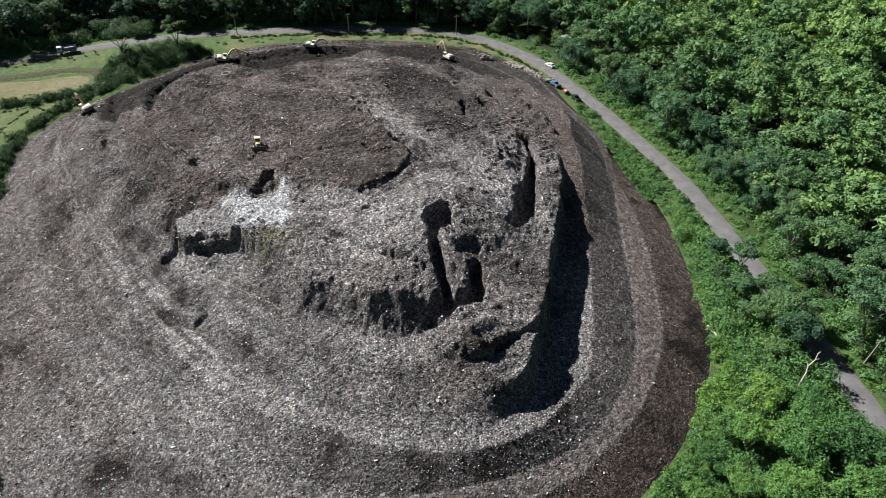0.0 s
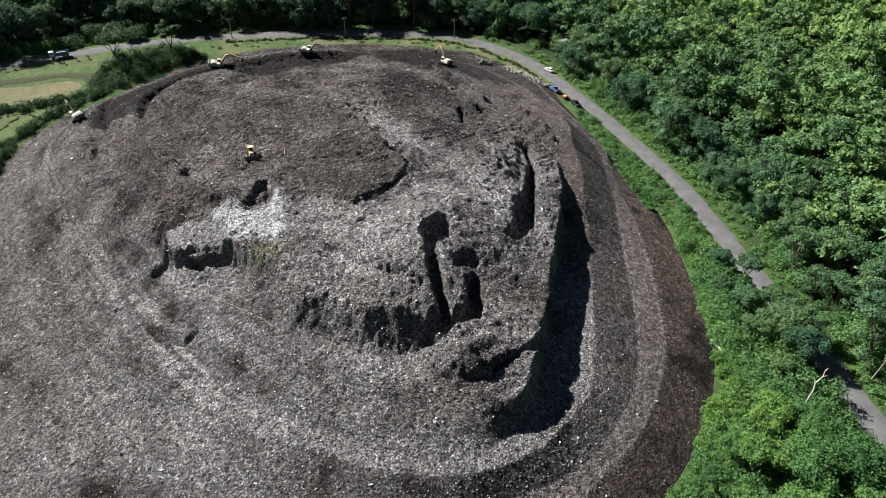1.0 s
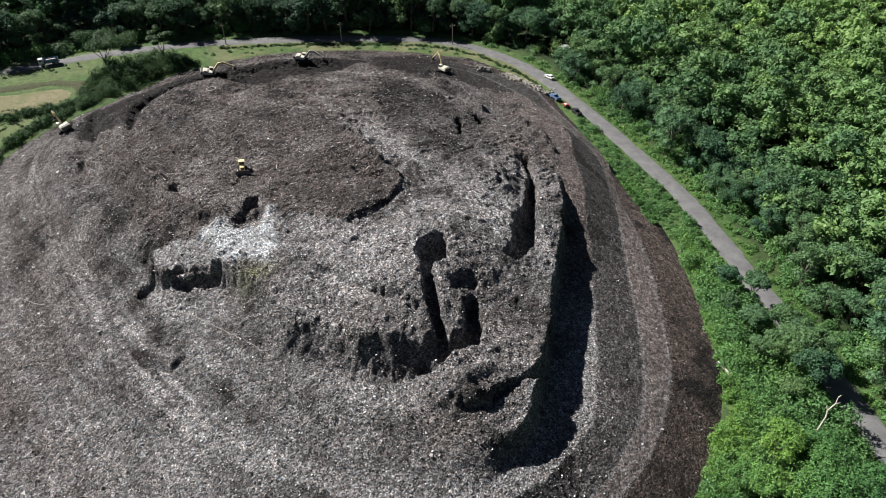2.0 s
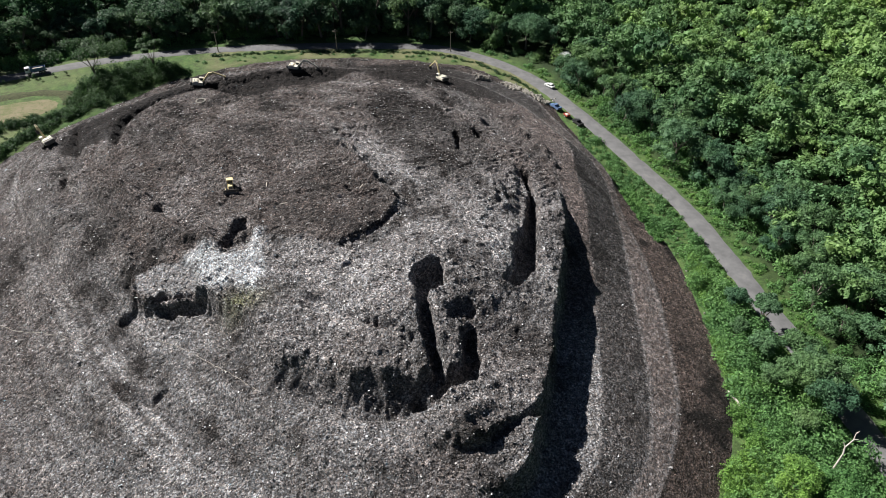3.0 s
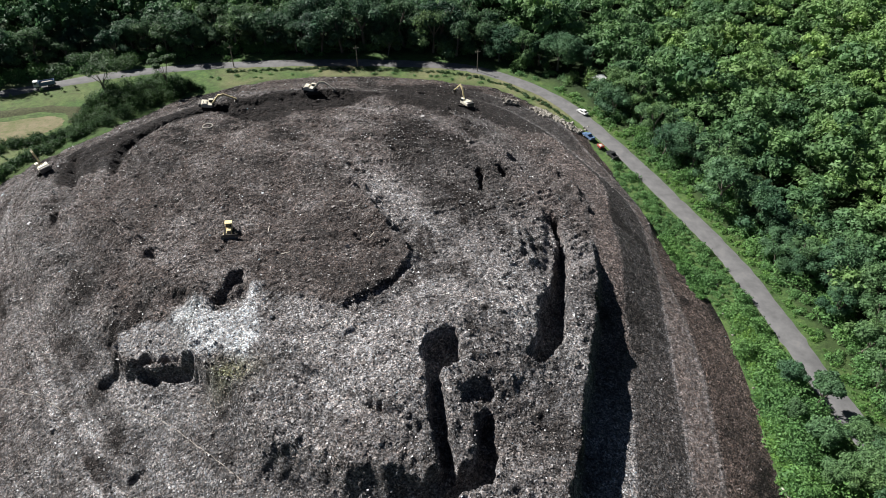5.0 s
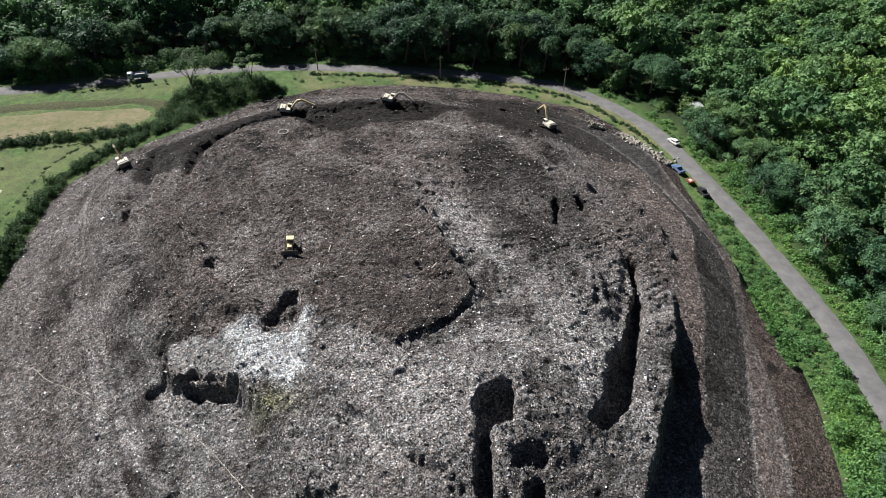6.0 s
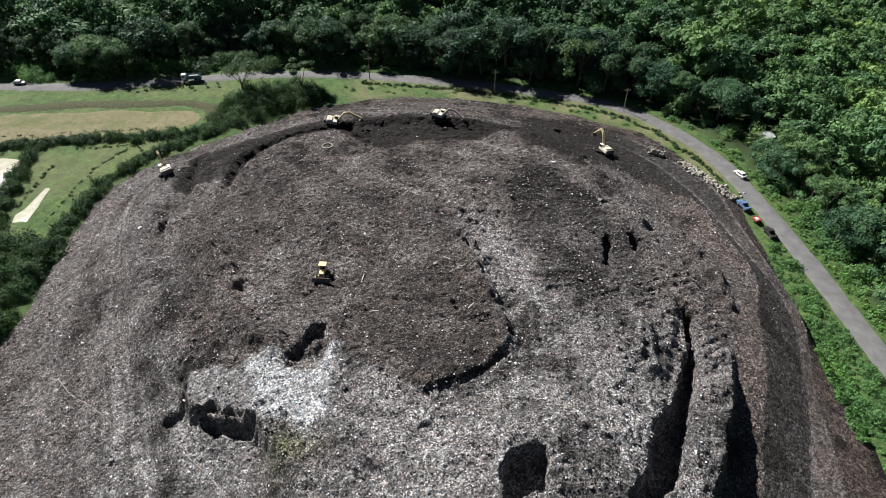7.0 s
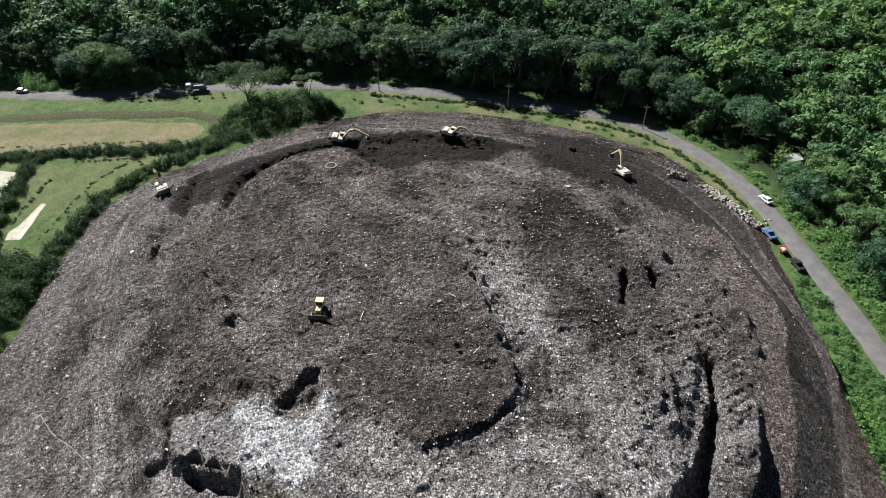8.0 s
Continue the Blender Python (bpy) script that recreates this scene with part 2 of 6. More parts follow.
TRACK_INSIDE = [(39.8, 150), (40.8, 141), (40.5, 133.4), (40.3, 123.9), (39.1, 113.2), (37.9, 103.7), (37.3, 96.8), (36.5, 88.9), (35.6, 81.7), (34.2, 75.2), (32.3, 69.2), (28.9, 64.3),
                (25.4, 59.1), (22.5, 56.7), (19.2, 54.5), (14.8, 52.3), (9.7, 50.2), (0, 47.8), (-10, 46.6), (-22, 47.5),
                (-37, 54), (-50.5, 67), (-62, 78), (-72, 88), (-86, 104), (-93, 115), (-99, 128), (-104.5, 145), (-102.5, 154.5), (-97.5, 164), (-90, 173), (-83, 182.5), (-78, 192),
                (-71, 200), (-58, 203), (-45, 206), (-30, 207), (-14, 207.5), (1, 204), (12, 198), (20.5, 188), (26, 179), (29.5, 171), (35.5, 160)]
BENCH_EDGE = [(32.1, 139), (32.1, 134.2), (32.4, 126.8), (31.2, 116.8), (30.6, 108.1), (29.9, 99.8), (28.6, 91.6), (27.5, 84.2), (26.4, 77.6), (25.3, 71.5), (24.1, 66.8), (22, 63.9),
              (19.7, 61.8), (15.9, 57.7), (11.9, 55.1), (6.5, 53), (0.9, 52.1), (-6.3, 52.7), (-14.5, 54.7), (-23.3, 57.9), (-32.9, 62.8), (-42.6, 69), (-53, 78), (-63, 90), (-76, 104), (-85, 115), (-93, 128), (-99, 145), (-97, 154), (-92, 163), (-85, 172), (-77, 181), (-72, 189),
              (-65, 196), (-54, 197), (-42, 200), (-28, 201), (-14, 199), (-1, 195), (9, 189), (17, 181), (23, 172), (27, 162), (33, 150)]
BENCH_INSIDE = [(29, 138), (29.2, 127), (28.2, 117), (27, 105), (25.8, 95), (24.4, 85), (23, 77), (20.5, 70), (17.5, 65.2), (13.8, 62), (9.3, 59.2), (5.7, 57.9), (1, 57), (-3.8, 56.2),
                (-10.6, 57), (-18.3, 58.8), (-26.7, 62.8), (-33, 67.5), (-40, 73),
                (-50, 82), (-58, 91), (-72, 105), (-82, 116), (-91, 128), (-97.5, 145), (-95, 153), (-90, 161.5), (-83, 170), (-75.5, 179), (-70.5, 187), (-63.5, 193), (-52, 193),
                (-41, 196), (-28, 197), (-14, 195), (-2, 191), (7, 185), (14, 177), (20, 169), (23, 160), (27, 150)]
SHOULDER = [(12, 125), (8, 105), (6, 90), (5, 78), (4, 67), (-2, 64.8), (-9, 64.6), (-15, 66), (-21, 69), (-26, 72.5), (-31, 78), (-37, 86), (-45, 91), (-53, 96), (-64, 105), (-76, 116),
            (-83, 128), (-89, 145), (-86, 152), (-81.5, 159), (-75, 166), (-68.5, 173.5), (-63.5, 180), (-55, 185), (-44, 188), (-30, 189), (-15, 187), (-4, 182), (2, 170), (8, 162), (12, 150)]
TOP = [(27.5, 140), (26.8, 137.2), (27.2, 126.2), (26, 114.5), (24.2, 104.3), (22.8, 97.8), (21.4, 92), (20.1, 86.4), (18.8, 81.5), (17.4, 75.9), (15.5, 71.2), (12.2, 68.2), (9.6, 67), (7.5, 65.4), (5.2, 65.2), (2, 66.5), (-0.5, 70), (-2.2, 73.2),
       (-7.5, 72.8), (-12, 73.2), (-16, 74.8), (-19.5, 76), (-23.5, 77.3), (-26.5, 79.8), (-30, 84.6), (-34, 88.4), (-36.6, 90.2), (-40, 91.2), (-44, 91.2), (-48.5, 91.6), (-51.4, 93), (-52.4, 97), (-57, 100), (-66, 108), (-77, 120), (-82, 132), (-87, 146), (-81, 158), (-69, 172),
       (-59, 182), (-44, 188), (-30, 189), (-13, 186), (2, 174), (8, 162), (17, 150)]
NEW_LAYER = [(-29.5, 145), (-20.6, 135.6), (-15.5, 127.8), (-13, 122.7), (-10.9, 119.5), (-7.8, 114.6), (-6.5, 111.2), (-8.2, 107.4), (-9.7, 105.3), (-12.8, 103.6), (-14.7, 100.7), (-17.7, 99.6), (-21.6, 100.9),
             (-25.4, 101.5), (-29.3, 102.8), (-31.4, 104.4), (-34, 102.5), (-36.6, 100.6), (-39.5, 100.4), (-44.8, 100), (-52, 101), (-58, 105), (-66, 113), (-74, 130), (-70, 146), (-55, 152), (-40, 148)]
WHITE_HEAP = [(-39.8, 100.4), (-35.8, 99.3), (-32.7, 100.1), (-31.8, 103.5), (-30.1, 103.3), (-28.3, 98), (-27.9, 94.2), (-29.1, 92.3), (-28, 90), (-30.2, 91.2), (-33.2, 92.2), (-35.1, 91.5), (-37.9, 92.5), (-39.7, 95.5), (-42.4, 97.2), (-42.3, 99.1)]
GREY_TIP = [(-20, 158), (-10, 170), (2, 160), (11, 148), (12, 133), (4, 123), (-4, 128.6), (-10.5, 139)]
SLAB = [(-50.8, 96.6), (-47.4, 97.6), (-43.7, 97.5), (-41.4, 96.8), (-39.5, 94.7), (-39.0, 92.5), (-42.3, 92.3), (-45.3, 92.2), (-48.5, 92.6), (-50.6, 94)]
# breaks of slope on the top, the lower ground lies inside
LEDGE = [(-20, 88.6), (-17, 87.6), (-13, 84.5), (-11, 84), (-8.6, 82.9), (-5, 80.4), (-2.5, 80.4), (-2.6, 70), (-12, 70), (-19, 73), (-28, 78), (-26, 83)]
BLACK_TIP = [(-60.3, 171.8), (-51.9, 165.5), (-46.6, 165.9), (-40.7, 171.6), (-35.5, 172.3), (-31.2, 175.8), (-27.1, 180.9), (-23.4, 186.1), (-20.1, 190.6), (-25.1, 190.8), (-31.8, 188.5), (-41.2, 186.1), (-52.2, 183.9), (-60, 180.9)]
BLACK_RUN = [(-27, 212), (-11, 215), (5, 213), (17.4, 206), (26, 195.5), (32, 182.5), (34, 172), (26, 173), (16.7, 176), (6, 179), (-8, 177), (-19, 179)]
LEFT_SCAR = [(-58, 173), (-65, 169), (-70, 161), (-73.3, 151.6), (-73, 143), (-78.6, 138.7), (-84.4, 136.5), (-88, 143), (-86, 151), (-79, 160), (-73, 172), (-63, 179)]
LOBE = [(16.5, 71), (16.2, 68), (15.2, 65.8), (14, 63.3), (12.5, 61.3), (10, 59.5), (7, 57.6), (3, 56.4), (-3, 56.5), (-8, 60), (-6, 66), (2, 67.5), (8, 68), (12, 70.5)]
# pushed-up lines of waste: line, half width, height
BERMS = [([(16.5, 160), (17.9, 156.5), (20.5, 153.5), (23, 150), (25.5, 145), (26.8, 138)], 1.1, 2.1), ([(-3, 176), (3, 170), (8, 163), (11, 157)], 1.2, 1.5), ([(-20.6, 135.6), (-15.5, 127.8), (-13, 122.7), (-10.9, 119.5), (-7.8, 114.6), (-6.8, 111)], 1.0, 1.7),
         ([(9, 131), (12, 125), (13, 117)], 1.0, 1.2), ([(-86, 118), (-78, 108), (-69, 98)], 1.4, 0.6),
         ([(-64.0, 124.0), (-59.3, 118.8), (-55.7, 115.3), (-51.5, 113.5), (-47.8, 111.6), (-43.5, 109.9)], 0.9, 1.2), ([(-81.1, 130.1), (-75.5, 121.5), (-71.0, 116.7), (-66.7, 112.1), (-63.1, 108.8), (-59.3, 106.4), (-56.7, 106.5)], 1.0, 1.0)]
# cuts into the tip: outline, depth, width of the wall
CUTS = [
    ([(19.1, 132.8), (20.1, 132.1), (20.8, 124.5), (20.6, 115.6), (19.6, 107.5), (18.9, 101.7), (17.4, 98.2), (16.1, 96.2), (13.8, 93.2), (12.1, 93.9), (13.2, 96.2), (14.0, 98.7), (14.9, 105.0), (16.3, 109.7), (17.9, 115.1), (19.7, 123.9)], 3.2, 1.0),
    ([(18.0, 134.5), (20.0, 132.5), (20.8, 124.7), (20.7, 116.1), (19.7, 108.1), (19.0, 102.0), (17.4, 98.4), (16.2, 96.4), (13.9, 93.3), (12.1, 94.0), (13.1, 96.4), (13.8, 98.9), (14.8, 106.8), (15.8, 116.2), (17.2, 125.5)], 0.7, 1.4),
    ([(-3.4, 90.8), (-2.5, 86.1), (-1.5, 81.4), (-0.6, 76.3), (-0.6, 74.5), (-2.6, 72.8), (-2.5, 70.6), (-0.7, 70.4), (1, 70.9), (3, 72.6), (6.5, 74.2), (7, 79.3), (6.6, 83.2), (5.6, 84.1), (4.5, 83), (4.5, 79.6), (4.3, 76.3), (1.6, 74.4),
      (1.5, 77.4), (0.5, 80.8), (-0.2, 85.3), (-0.5, 88.7), (1.7, 90.4), (1.7, 93.9), (0.7, 95.7), (-1.7, 94.4), (-3.5, 92.9)], 3.0, 0.8),
    ([(2.1, 86.7), (3.5, 87.7), (5.5, 88), (6.6, 87.4), (6, 86.3), (4, 85.2), (2.4, 85)], 1.1, 1.0),
    ([(-46.4, 92.3), (-45.6, 93), (-43.9, 92.8), (-43.4, 92), (-42.4, 92.9), (-39.9, 92.6), (-38.9, 91.5), (-37, 91.6), (-36.4, 90.6), (-38, 89.9), (-42, 90.1), (-46, 90.2)], 1.6, 0.6),
    ([(-53.4, 90.4), (-50.9, 89.8), (-49.3, 91), (-49.8, 93), (-51.1, 92.4), (-52.7, 91.8)], 0.8, 0.9),
    ([(-36.6, 102.2), (-35.5, 105.6), (-34.1, 106.8), (-32.2, 104.5), (-31.9, 101.8), (-34.2, 100.4), (-36.6, 100.6)], 1.3, 1.0),
    ([(-10.7, 83), (-8.4, 82.7), (-4.1, 81.2), (-4.1, 79.9), (-7.4, 80.8), (-9, 82)], 0.9, 0.6),
    ([(-78.5, 128.1), (-76.9, 127.8), (-75.4, 124.4), (-77.2, 124.8)], 1.3, 0.8),
    ([(-46.8, 77.6), (-43.5, 76.6), (-41.2, 78.4), (-40.7, 77.9), (-42.5, 75.4), (-45.7, 75.6)], 0.7, 0.8),
    ([(-12.6, 202.2), (-10.9, 205.4), (-8.7, 204.1), (-9.4, 200.4), (-11.6, 199.4)], 1.8, 1.2),
    ([(4.2, 147.3), (5.5, 147.3), (5.8, 137.5), (4.7, 137.5)], 1.7, 0.5),
    ([(8.8, 150.2), (10.8, 149.6), (11.7, 143.8), (10.0, 144.4)], 1.9, 0.8),
    ([(18.8, 150.5), (20.2, 149.5), (22, 143), (20.8, 143.5)], 1.3, 0.7),
]


def land_height(x, y):
    z = 0.032 * (y - 125) - 0.018 * x
    far = np.hypot(x + 25, y - 125)
    z = z * (1 - step(far, 250, 500))
    z = z + 30 * step(x + 0.25 * (y - 150), 72, 300) + 26 * step(y - 0.12 * x, 242, 520) + 3 * ripple(x, y, 90, 5) * step(far, 150, 300)
    return z


def tip_height(x, y):
    """Height of the tip's surface, and the masks of its kinds of waste and steep faces."""
    wob = 1.2 * ripple(x, y, 6.5, 11, 3) + 0.22 * ripple(x, y, 1.6, 13, 2)
    land = land_height(x, y)
    rings = [edge_distance(x, y, rounded(r)) for r in (TIP_FOOT, OUTER_TRACK, TRACK_INSIDE, BENCH_EDGE, BENCH_INSIDE, SHOULDER)]
    half = 0.5 * (0.032 * (y - 125) - 0.018 * x)
    flank = 0.9 * step(x, 18, 30)
    climb = 2.5 * step(y, 98, 128) * step(x, 15, 25)
    heights = [land - 0.15] + [half + h + flank + (climb if h > 4 else 0) for h in (2.4, 3.5, 6.7, 7.5, 12.2)]
    z = np.where(rings[0] > 0, heights[0], land - 1.5 + 0.0 * x)
    ring = np.zeros_like(x)
    for k in range(5):
        a, b = np.maximum(rings[k], 0), np.maximum(-rings[k + 1], 0)
        s = a / np.maximum(a + b, 1e-6)
        here = (rings[k] > 0) & (rings[k + 1] <= 0)
        z = np.where(here, heights[k] + (heights[k + 1] - heights[k]) * s, z)
        ring = np.where(here, k + s, ring)
    inner = rings[5] > 0
    z = np.where(inner, heights[5] + 0.02 * np.maximum(rings[5], 0), z)
    ring = np.where(inner, 5.0, ring)
    z = np.where(rings[0] < 0, land + np.maximum(rings[0], -3) * 0.4, z)
    # the domed top
    u, v = (x + 25) / 50, (y - 125) / 50
    dome = (19.31 + 0.95 * u - 0.45 * v - 5.74 * u * u - 3.51 * u * v - 3.88 * v * v - 2.36 * u ** 3 + 0.7 * u * u * v + 0.33 * u * v * v + 0.33 * v ** 3)
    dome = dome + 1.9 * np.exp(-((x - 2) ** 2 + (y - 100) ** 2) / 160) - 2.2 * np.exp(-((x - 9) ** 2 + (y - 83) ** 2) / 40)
    for bx, by, bh in ((-8, 140, -1.4), (-30, 125, -1.1), (-5, 86, 0.7), (12, 84, -0.5), (-40, 100, 0.5), (-19, 79, 0.8), (-3, 75, 0.6), (-20, 96, 0.5)):
        dome = dome + bh * np.exp(-((x - bx) ** 2 + (y - by) ** 2) / 150)
    crumble = 0.55 * ripple(x, y, 2.6, 15, 3, 0.7) + 0.35 * ripple(x, y, 0.9, 17, 2, 0.7)
    edge = edge_distance(x, y, TOP) + (0.28 - 0.06 * step(-x, -5, 5)) * wob + 0.16 * crumble * step(-y, -104, -96)
    soft = 0.8 + 11 * np.maximum(step(-x, 52, 62), step(y, 136, 150)) + 5.5 * np.exp(-(((x + 0.2) / 3.6) ** 2 + ((y - 67.5) / 3.6) ** 2)) + 1.6 * step(-y, -90, -84) * step(-x, 0, 4)
    top = step(edge, -soft, soft)
    z = z + (np.maximum(dome, z) - z) * top
    scarp = step(x, -34, -29) * (1 - step(x, -4, 0)) * step(-y, -92, -88) * (1 - 0.6 * np.exp(-((x + 20.5) / 3.5) ** 2))
    lumpy = 1 + 0.4 * ripple(x, y, 2.8, 47, 2, 0.6)
    z = z + scarp * lumpy * (0.4 * np.exp(-((edge + 1.7) / 1.3) ** 2) - 0.2 * np.exp(-((edge - 1.2) / 1.4) ** 2))
    layer = edge_distance(x, y, NEW_LAYER) + 0.55 * wob + 0.15 * ripple(x, y, 2.2, 19, 2, 0.7)
    layer_soft = 0.6 + 0.9 * step(-x, 14, 22) + 5 * np.maximum(step(-x, 37, 46), step(y, 138, 146) * step(-x, 14, 22))
    slab = step(edge_distance(x, y, SLAB) + 0.3 * wob, -0.4, 0.4)
    z = z + (np.minimum(z, 13.4 + 0.5 * (y - 91)) - z) * slab * top
    z = z + 0.95 * step(layer, -layer_soft, layer_soft) * top
    for berm, wide, high in BERMS:
        d = edge_distance(x, y, berm, False) + 0.9 * wob
        z = z + high * np.exp(-(d / wide) ** 2) * (0.75 + 0.6 * ripple(x, y, 3.0, 39, 2))
    left_ridge = edge_distance(x, y, [(-76, 128), (-66, 121), (-58, 114.5), (-52, 109.5), (-47, 104), (-40, 103)], False)
    z = z + (1.2 * np.exp(-((left_ridge - 0.8 + 0.8 * wob) / 1.6) ** 2) - 0.25 * np.exp(-((left_ridge - 4 + 0.8 * wob) / 2.0) ** 2)) * top
    cut_mask = np.zeros_like(x)
    z = z - 1.2 * step(edge_distance(x, y, LEDGE) + 0.35 * wob, -0.5, 0.6) * step(x, -24, -16)
    for line, depth, wall in CUTS:
        s = step(edge_distance(x, y, line) + 0.12 * wob + 0.5 * crumble, -wall * 0.5, wall * 0.7)
        z, cut_mask = z - 1.2 * depth * s, np.maximum(cut_mask, s)
    white = step(edge_distance(x, y, WHITE_HEAP) + 0.8 * wob, -1.0, 1.0)
    black = step(edge_distance(x, y, BLACK_TIP) + 1.5 * wob, -3.5, 0.5)
    run = step(edge_distance(x, y, BLACK_RUN) + 1.5 * wob, -4, 4)
    scar = step(edge_distance(x, y, LEFT_SCAR) + 1.5 * wob, -2, 2)
    hollow = step(edge_distance(x, y, BLACK_TIP) + 1.6 * wob, -2.2, 3.2)
    z = z - 1.7 * hollow + 0.3 * white
    lobe = edge_distance(x, y, LOBE) + 0.6 * wob
    z = z + np.maximum(8.3 + 0.38 * (y - 57) - z, 0) * step(lobe, -0.7 - 4 * step(-x, -13, -1), 0.9 + 4 * step(-x, -13, -1))
    gully = edge_distance(x, y, [(-60, 176), (-68, 169), (-72.5, 160.6), (-74.4, 151.6), (-73, 144), (-71.8, 140.5)], False)
    gully = np.minimum(gully, edge_distance(x, y, [(-85, 149), (-82, 143), (-80, 138.5)], False) + 0.5)
    z = z - 1.8 * np.exp(-((gully + 0.25 * wob) / 1.4) ** 2)
    fan = np.exp(-(((x - 4) / 9) ** 2 + ((y - 69) / 5.5) ** 2)) * (1 - cut_mask)
    z = z + 0.75 * fan * ripple((x * 0.59 - y * 0.81) / 1.9 + 0.4 * wob, (x * 0.81 + y * 0.59) / 11, 1.0, 45, 2)
    # lumps: coarse on the cut and tipped faces, finer on the rolled ones
    slope_face = np.exp(-(edge / 4.5) ** 2) * (soft < 3) * (1 - 0.85 * step(x, 2, 8))
    rough = 0.2 + 0.15 * slope_face + 0.2 * top * step(-y, -150, -120) + 0.7 * black + 0.3 * np.exp(-((layer - 1) / 4.0) ** 2) * top
    calm = 1 - 0.9 * slab
    inside = step(rings[0], 0, 3)
    bend_x, bend_y = x + 1.6 * ripple(x, y, 4.3, 61, 2), y + 1.6 * ripple(x, y, 4.7, 63, 2)
    clods = 1.25 * np.tanh(np.sqrt(ripple(bend_x, bend_y, 3.6, 21, 3, 0.5) ** 2 + 0.03)) - 0.6
    z = z + inside * calm * rough * (1 - 0.6 * step(x, 18, 26) * (1 - top)) * (0.24 * clods + 0.22 * np.maximum(ripple(bend_x, bend_y, 2.0, 23, 3, 0.7), -0.5))
    heaps = np.maximum(ripple(bend_x, bend_y, 1.9, 81, 3, 0.85), -0.45)
    rolled = 1 - 0.8 * np.maximum(step(x, 18, 26), 0.7 * step(-y, -64, -56)) * (1 - top)
    z = z + inside * calm * rolled * (0.08 + (0.07 - 0.03 * step(y, 106, 122)) * top + 0.05 * slope_face) * heaps
    z = z + inside * rolled * (0.13 + 0.09 * top + 0.16 * slope_face) * calm * np.maximum(ripple(x, y, 0.95, 27, 2, 0.8), -0.35) + inside * (0.5 * ripple(x, y, 14, 29, 2) + 0.42 * ripple(bend_x, bend_y, 6.0, 33, 2) * step(-y, -140, -115)) * top
    streak = ripple(ring * 4.5 + 0.15 * wob, np.arctan2(y - 120, x + 28) * 3.5, 1.0, 31, 4, 0.65)
    furrow = ripple(edge * 0.62 + 0.25 * wob, np.arctan2(y - 120, x + 28) * 4.0, 1.0, 37, 2)
    tread = ripple((y - 0.012 * (x + 30) ** 2) * 1.25 + 0.3 * wob, x / 7, 1.0, 57, 2) * step(y, 104, 116) * top * (1 - cut_mask)
    z = z + 0.2 * furrow * inside * top * (1 - cut_mask) * np.maximum(step(-x, 20, 40), step(y, 125, 140)) + 0.16 * streak * inside * (1 - top) * (1 - step(x, 10, 24)) * (1 - 0.8 * step(x, -16, 2) * step(-y, -70, -60))
    tracks = ripple((x + 0.22 * (y - 110)) / 0.95, y / 17, 1.0, 53, 2) * np.exp(-(((x - 3 + 0.22 * (y - 110)) / 11) ** 2 + ((y - 112) / 18) ** 2) ** 2) * top * (1 - cut_mask)
    z = z + 0.1 * tracks + 0.17 * tread
    masks = dict(ring=ring, top=top, edge=edge, layer=step(layer, -0.8, 0.8) * top, white=white, slab=slab, black=black, run=run, scar=scar,
                 streak=streak, cut=cut_mask, foot=rings[0], wob=wob, face=slope_face, furrow=furrow, tracks=tracks)
    return z, masks


def grid_mesh(name, xs, ys, height):
    """A sheet over the plan, as an object with the masks that height() gives."""
    gx, gy = np.meshgrid(xs, ys)
    z, masks = height(gx, gy)
    n, m = len(xs), len(ys)
    co = np.stack([gx, gy, z], -1).reshape(-1, 3)
    i = (np.arange(m - 1)[:, None] * n + np.arange(n - 1)[None]).reshape(-1)
    quads = np.stack([i, i + 1, i + 1 + n, i + n], -1)
    return co, quads, masks


def fast_mesh(name, co, quads, smooth=False):
    """A mesh from arrays of corners and of faces with one number of corners each."""
    co, quads = np.asarray(co, np.float32), np.asarray(quads, np.int32)
    me = bpy.data.meshes.new(name)
    k = quads.shape[1]
    me.vertices.add(len(co))
    me.vertices.foreach_set("co", co.ravel())
    me.loops.add(quads.size)
    me.loops.foreach_set("vertex_index", quads.ravel())
    me.polygons.add(len(quads))
    me.polygons.foreach_set("loop_start", np.arange(0, quads.size, k, dtype=np.int32))
    me.polygons.foreach_set("use_smooth", np.full(len(quads), smooth))
    me.update(calc_edges=True)
    return me


def leafy(name, co, faces, normals, tint=None):
    """A mesh of leaf sprays whose shading follows the clump that they sit on."""
    me = fast_mesh(name, co, faces)
    at = me.attributes.new("custom_normal", "FLOAT_VECTOR", "POINT")
    at.data.foreach_set("vector", np.asarray(normals, np.float32).ravel())
    if tint is not None:
        at = me.attributes.new("tint", "FLOAT", "POINT")
        at.data.foreach_set("value", np.asarray(tint, np.float32))
    return me


def paint(me, name, r, g, b):
    at = me.attributes.new(name, "FLOAT_COLOR", "POINT")
    data = np.stack([r.ravel(), g.ravel(), b.ravel(), np.ones(r.size)], -1)
    at.data.foreach_set("color", np.clip(data, 0, 1).astype(np.float32).ravel())


